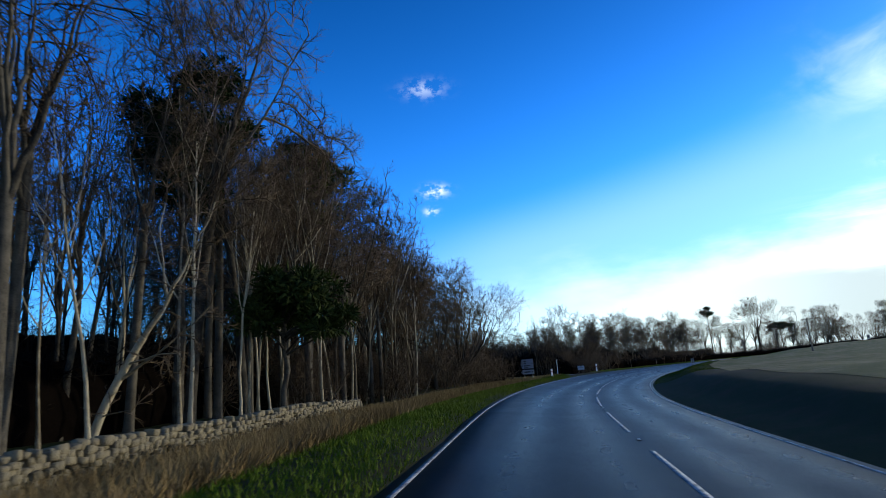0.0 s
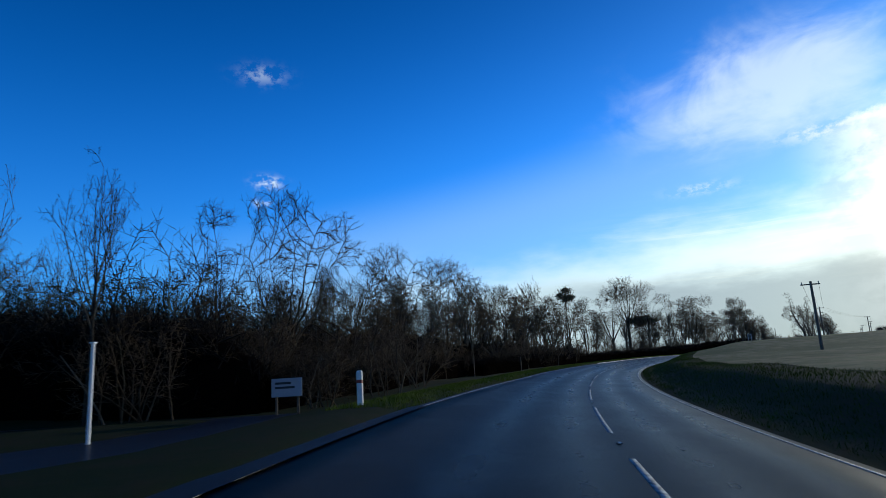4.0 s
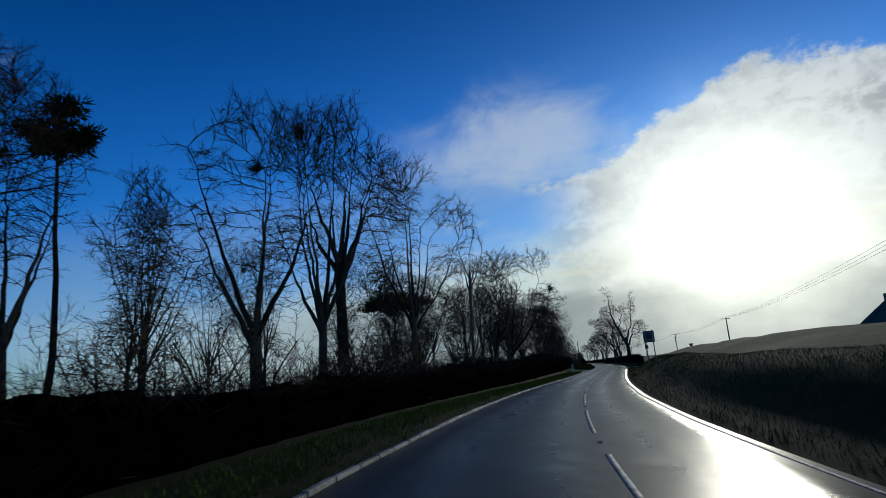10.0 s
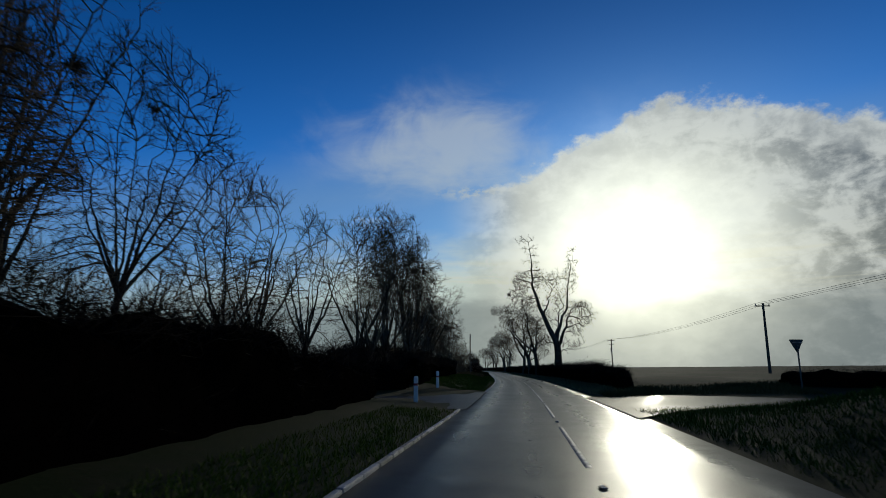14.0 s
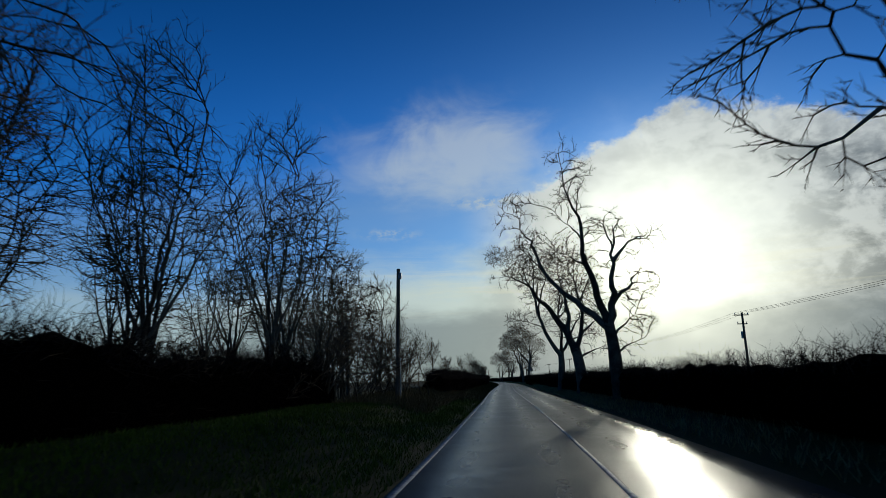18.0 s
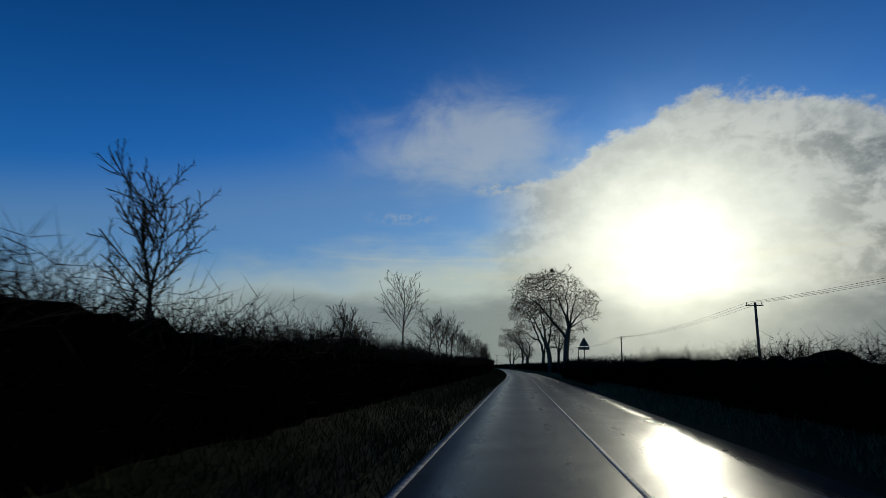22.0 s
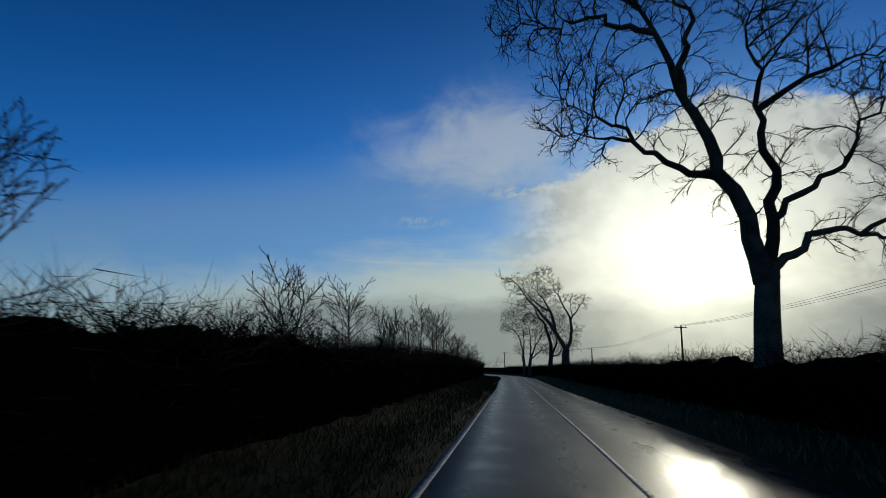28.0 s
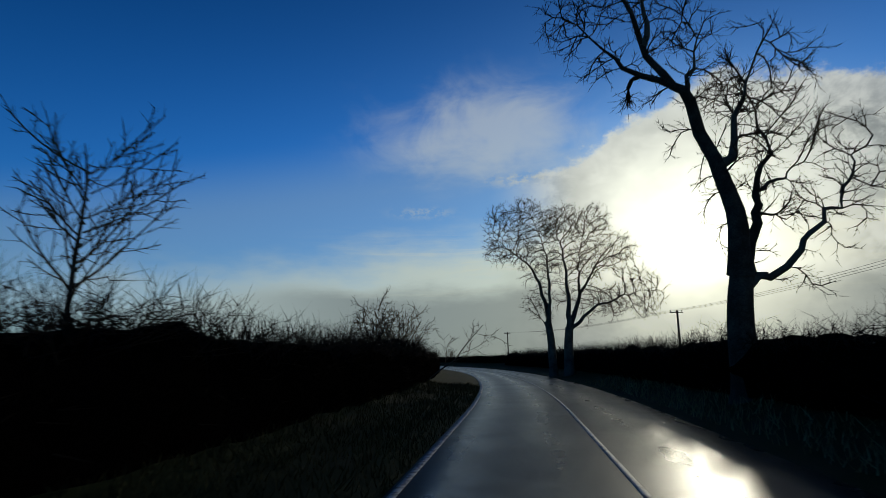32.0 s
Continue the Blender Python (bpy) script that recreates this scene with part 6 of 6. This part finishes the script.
# ---- poles and wires ----
def power_poles():
    g = "overhead line poles"
    poles = []
    tops = []

    def pole(s, l, tall, arms):
        p = spot(s, l, -0.05)
        ob = thing("power_pole", p, "weathered wooden power pole in a field", "utility pole", g, turn=turn_at(s) + 4)
        bm = bmesh.new()
        rod(bm, (0, 0, 0), (0.02, 0, tall), 0.14, 0.10, 10)
        part("pole", bm, POLE_WOOD, ob)
        for k in range(arms):
            z = tall - 0.25 - 0.9 * k
            bm = bmesh.new()
            box(bm, (1.5 - 0.5 * k, 0.1, 0.1), (0, 0.12, z), 0.012)
            arm = part("crossarm", bm, POLE_WOOD, ob)
            for x in (-0.65, 0.0, 0.65):
                bm = bmesh.new()
                rod(bm, (x * (1 - 0.3 * k), 0.12, z + 0.04), (x * (1 - 0.3 * k), 0.12, z + 0.22), 0.035, 0.05, 8)
                part("insulator", bm, GREY_METAL, arm)
        if arms == 2:
            bm = bmesh.new()
            rod(bm, (0.0, 0.3, tall - 2.6), (0.0, 0.3, tall - 1.9), 0.17, 0.17, 12)
            part("transformer", bm, GREY_METAL, ob, "grey cylindrical transformer")
        tops.append([Vector(p) + Matrix.Rotation(radians(turn_at(s) + 4), 3, "Z") @ Vector((x, 0.12, tall)) for x in (-0.65, 0.0, 0.65)])

    for s, l, tall, arms in ((124, 18.6, 5.9, 1), (206, 21.4, 5.6, 2), (290, 24.3, 6.7, 1), (360.4, 24.5, 6.9, 2), (419, 20.7, 6.3, 1), (478.7, 20.4, 6.1, 1),
                             (541.4, 21.0, 6.1, 1), (594, 23.0, 5.2, 1), (650, 23.0, 5.4, 1)):
        pole(s, l, tall, arms)
    wires = thing("overhead_wires", tops[0][1], "thin black overhead wires between the poles", "wires")
    base = wires.matrix_world.translation
    for a, b in zip(tops, tops[1:]):
        for p, q in zip(a, b):
            u = np.linspace(0, 1, 13)[:, None]
            pts = np.array(p - base) * (1 - u) + np.array(q - base) * u
            pts[:, 2] -= (4 * u * (1 - u) * 0.7)[:, 0]
            part("wire", as_mesh("wire", *tubes(pts[None], np.full((1, 13), 0.011), 4)), RUBBER, wires)
    # a taller pole among the trees at the verge, with a white cable guard
    for s, l, tall in ((325.6, -5.1, 6.3),):
        ob = thing("telegraph_pole", spot(s, l, -0.05), "dark wooden telegraph pole on the verge with a pale cable guard", "utility pole", turn=turn_at(s))
        bm = bmesh.new()
        rod(bm, (0, 0, 0), (0.06, 0.02, tall), 0.11, 0.085, 10)
        part("pole", bm, POLE_WOOD, ob)
        bm = bmesh.new()
        box(bm, (0.05, 0.05, 1.9), (0.15, -0.02, 1.05), 0.01)
        part("cable_guard", bm, GREY_METAL, ob, "pale metal strip")
        bm = bmesh.new()
        box(bm, (0.16, 0.16, 0.3), (0.14, 0.0, tall - 0.35), 0.02)
        part("bracket", bm, GREY_METAL, ob)


# ---- signs, markers, posts ----
def bars(ob, rows, material, y, name="text_bar"):
    for x, z, w, h in rows:
        bm = bmesh.new()
        box(bm, (w, 0.006, h), (x, y, z), 0.0)
        part(name, bm, material, ob)


def direction_sign():
    ob = thing("direction_sign", spot(64.8, -9.0, -0.5), "white arrow-shaped direction sign on two grey posts", "road sign", turn=turn_at(63.7) - 8)
    ob.scale = (0.76, 0.9, 0.98)
    for x in (-0.62, 0.62):
        bm = bmesh.new()
        rod(bm, (x, 0.06, 0), (x, 0.06, 2.75), 0.038, 0.038, 10)
        part("post", bm, GREY_METAL, ob)
    for z0, z1 in ((1.72, 2.82), (1.12, 1.67)):
        h = z1 - z0
        for grow, mat, y, name in ((0.0, SIGN_INK, 0.0, "border"), (0.05, SHADED_FACE, -0.012, "face")):
            bm = bmesh.new()
            out = [(-1.12 + grow * 1.5, (z0 + z1) / 2), (-0.86 + grow, z1 - grow), (0.92 - grow, z1 - grow), (0.92 - grow, z0 + grow), (-0.86 + grow, z0 + grow)]
            front = [bm.verts.new((x, y, z)) for x, z in out]
            rear = [bm.verts.new((x, y + 0.02, z)) for x, z in out]
            bm.faces.new(front[::-1])
            bm.faces.new(rear)
            for i in range(5):
                bm.faces.new((front[i], front[(i + 1) % 5], rear[(i + 1) % 5], rear[i]))
            bmesh.ops.recalc_face_normals(bm, faces=bm.faces[:])
            panel = part("sign_panel" if name == "border" else "sign_face", bm, mat, ob)
        if h > 0.8:
            bars(panel, [(-0.35, z1 - 0.25, 0.45, 0.11), (-0.38, z1 - 0.5, 0.4, 0.11), (-0.12, z1 - 0.75, 0.95, 0.11), (-0.25, z1 - 0.97, 0.6, 0.11), (0.7, z1 - 0.5, 0.16, 0.12)], SIGN_INK, -0.018)
        else:
            bars(panel, [(-0.12, z1 - 0.27, 0.95, 0.13), (0.7, z1 - 0.27, 0.14, 0.13)], SIGN_INK, -0.018)
        bars(panel, [(-0.84, (z0 + z1) / 2, 0.1, h * 0.5)], SIGN_INK, -0.018, "arrow_bar")


def verge_markers():
    g = "verge marker posts"

    def marker(s, l, tall):
        ob = thing("marker_post", spot(s, l, -0.03), "white plastic verge marker post with a dark red band", "marker post", g, turn=turn_at(s))
        bm = bmesh.new()
        box(bm, (0.17, 0.12, tall), (0, 0, tall / 2), 0.03)
        part("post", bm, PLASTIC, ob)
        bm = bmesh.new()
        box(bm, (0.176, 0.126, 0.13), (0, 0, tall * 0.72), 0.03)
        part("band", bm, BAND_RED, ob, "dark red reflective band")
        bm = bmesh.new()
        box(bm, (0.14, 0.1, 0.05), (0, 0, tall + 0.015), 0.02)
        part("cap", bm, PLASTIC, ob)

    for s, l, tall in ((60.9, -5.5, 0.88), (81.5, -5.2, 0.95), (254.0, -3.95, 1.0), (266.5, -4.6, 0.95), (262.5, -9.5, 0.9)):
        marker(s, l, tall)
    # slim timber posts by the side road and along the verge
    for s, l, tall, mat, what in ((75.4, -8.6, 2.0, PLASTIC, "slim pale post beside the side road"), (108.5, -7.4, 1.5, POLE_WOOD, "slim wooden post on the verge"),
                                  (96, -7.2, 1.2, POLE_WOOD, "slim wooden post on the verge"), (118, -5.8, 1.3, POLE_WOOD, "slim wooden post on the verge")):
        ob = thing("verge_post", spot(s, l, -0.05), what, "post", turn=turn_at(s))
        bm = bmesh.new()
        rod(bm, (0, 0, 0), (0.015, 0, tall), 0.04, 0.036, 10)
        part("post", bm, mat, ob)
        bm = bmesh.new()
        box(bm, (0.1, 0.1, 0.03), (0.015, 0, tall), 0.008)
        part("cap", bm, mat, ob)


def small_board():
    ob = thing("notice_board", spot(80.6, -7.0, -0.03), "small white notice board on short posts", "sign", turn=turn_at(80) + 10)
    bm = bmesh.new()
    box(bm, (0.85, 0.03, 0.5), (0, 0, 0.78), 0.008)
    board = part("board", bm, SHADED_FACE, ob)
    for x in (-0.3, 0.3):
        bm = bmesh.new()
        box(bm, (0.06, 0.06, 0.95), (x, 0.05, 0.46), 0.006)
        part("leg", bm, POLE_WOOD, ob)
    bars(board, [(-0.1, 0.9, 0.45, 0.06), (-0.05, 0.78, 0.55, 0.06)], SIGN_INK, -0.02)


def rear_board():
    """The large sign on the inner bank, seen from behind."""
    ob = thing("large_sign", spot(220.0, 5.67, -0.05), "large rectangular road sign seen from its grey back on two posts", "road sign", turn=turn_at(220) - 6)
    base = 1.85
    bm = bmesh.new()
    box(bm, (0.96, 0.03, 1.0), (0, 0.05, base + 0.5), 0.01)
    board = part("board", bm, SIGN_BACK, ob)
    for z in (base + 0.18, base + 0.82):
        bm = bmesh.new()
        box(bm, (0.9, 0.04, 0.06), (0, 0.012, z), 0.006)
        part("rail", bm, GREY_METAL, board)
    for x in (-0.3, 0.34):
        bm = bmesh.new()
        rod(bm, (x, -0.05, 0), (x, -0.05, base + 1.05), 0.045, 0.045, 10)
        part("post", bm, GREY_METAL, ob)
    bm = bmesh.new()
    box(bm, (0.3, 0.025, 0.3), (-0.3, -0.11, 1.45), 0.01)
    part("small_plate", bm, SIGN_BACK, ob)
    # a second sign back lower on the inside of the bend
    ob = thing("bend_sign", spot(71.5, 7.3, -0.05), "dark narrow sign back on two posts on the bank", "road sign", turn=turn_at(70) - 20)
    ob.scale = (0.62, 0.75, 0.78)
    bm = bmesh.new()
    box(bm, (0.55, 0.03, 0.6), (0, 0.05, 0.8), 0.01)
    part("board", bm, SIGN_BACK, ob)
    for x in (-0.18, 0.18):
        bm = bmesh.new()
        rod(bm, (x, -0.03, 0), (x, -0.03, 1.08), 0.038, 0.038, 10)
        part("post", bm, GREY_METAL, ob)


def triangle_sign(name, at, turn, label, up, wide, foot, plate):
    """A three-cornered traffic sign, its grey back to the traffic."""
    ob = thing(name, at, label, "road sign", turn=turn)
    tall = wide * 0.88
    flip = 1 if up else -1
    z0 = foot if up else foot + tall
    for scale, y, mat, nm in ((1.0, 0.0, SIGN_BACK, "sign_back"), (0.98, 0.014, SIGN_RED, "sign_face")):
        bm = bmesh.new()
        w = wide * scale / 2
        c = [(-w, z0), (w, z0), (0, z0 + flip * tall * scale)]
        if flip < 0:
            c = [c[1], c[0], c[2]]
        a = [bm.verts.new((x, y, z)) for x, z in c]
        b = [bm.verts.new((x, y + 0.012, z)) for x, z in c]
        bm.faces.new(a)
        bm.faces.new(b[::-1])
        for i in range(3):
            bm.faces.new((a[i], b[i], b[(i + 1) % 3], a[(i + 1) % 3]))
        bmesh.ops.recalc_face_normals(bm, faces=bm.faces[:])
        bmesh.ops.bevel(bm, geom=[e for e in bm.edges if abs(e.verts[0].co.y - e.verts[1].co.y) > 0.005], offset=0.03, segments=3, affect="EDGES")
        back = part(nm, bm, mat, ob)
    bm = bmesh.new()
    box(bm, (wide * 0.7, 0.02, 0.03), (0, -0.012, z0 + flip * tall * 0.22), 0.004)
    part("rail", bm, GREY_METAL, ob)
    if plate:
        bm = bmesh.new()
        box(bm, (wide, 0.02, 0.24), (0, 0.0, foot - 0.16), 0.008)
        part("plate", bm, SIGN_BACK, ob, "grey back of a rectangular plate")
    bm = bmesh.new()
    rod(bm, (0, -0.045, 0), (0, -0.045, foot + tall * 0.6), 0.038, 0.038, 10)
    part("post", bm, SIGN_BACK, ob)


def field_house():
    """A house whose gable shows over the brow of the field."""
    p = spot(264.5, 43.5, -1.6)
    ob = thing("farmhouse", p, "distant dark gabled farmhouse beyond the field brow", "house", turn=turn_at(262) + 55)
    bm = bmesh.new()
    box(bm, (14, 8, 3.6), (0, 0, 1.8), 0.05)
    wall = part("wall", bm, RENDERED, ob)
    bm = bmesh.new()
    out = [(-4.6, 3.5), (4.6, 3.5), (0, 7.2)]
    a = [bm.verts.new((-7.4, y, z)) for y, z in out]
    b = [bm.verts.new((7.4, y, z)) for y, z in out]
    bm.faces.new(a)
    bm.faces.new(b[::-1])
    for i in range(3):
        bm.faces.new((a[i], a[(i + 1) % 3], b[(i + 1) % 3], b[i]))
    bmesh.ops.recalc_face_normals(bm, faces=bm.faces[:])
    roof = part("roof", bm, ROOF, ob)
    for x in (-6.2, 6.2):
        bm = bmesh.new()
        box(bm, (0.8, 0.9, 1.6), (x, 0, 7.2), 0.04)
        part("chimney", bm, RENDERED, roof)
    for x in (-4.5, -1.5, 1.5, 4.5):
        bm = bmesh.new()
        box(bm, (1.0, 0.12, 1.3), (x, -4.0, 2.0), 0.01)
        window = part("window", bm, PLASTIC, wall)
        bm = bmesh.new()
        box(bm, (0.8, 0.04, 1.1), (x, -4.07, 2.0), 0.0)
        part("pane", bm, GLASS, window)


def road_studs():
    """Raised road studs in the gaps of the centre line."""
    bm = bmesh.new()
    box(bm, (0.10, 0.12, 0.014), (0, 0, 0.002), 0.005)
    body = bpy.data.meshes.new("stud")
    bm.to_mesh(body)
    bm.free()
    body.materials.append(RUBBER)
    bm = bmesh.new()
    box(bm, (0.06, 0.03, 0.014), (0, 0, 0), 0.003)
    eye = bpy.data.meshes.new("reflector")
    bm.to_mesh(eye)
    bm.free()
    eye.materials.append(PLASTIC)
    s = 4.5 + 9 * 0 - 9
    first = None
    while s < 290:
        s += 9.0
        p = spot(s - 1.0, mid_of(s - 1.0), 0.012)
        if first is None:
            first = thing("road_stud", p, "small black rubber road stud in the centre line", "road stud", "centre line road studs", turn=turn_at(s))
            stud = part("housing", body, None, first)
            for y in (-0.1, 0.1):
                part("reflector", eye, None, stud, m=Matrix.Translation((0, y * 0.55, 0.008)))
        else:
            copy_thing(first, pose(*p, 0, 0, turn_at(s)))


stone_wall()
power_poles()
direction_sign()
verge_markers()
small_board()
rear_board()
triangle_sign("warning_sign", spot(411.4, 5.15, -0.05), turn_at(409), "triangular warning sign with plate seen from its grey back", True, 0.78, 2.82, True)
triangle_sign("give_way_sign", spot(260.8, 13.6, -0.05), turn_at(256) + 10, "inverted triangular give way sign seen from its grey back", False, 0.75, 1.75, False)
field_house()
road_studs()
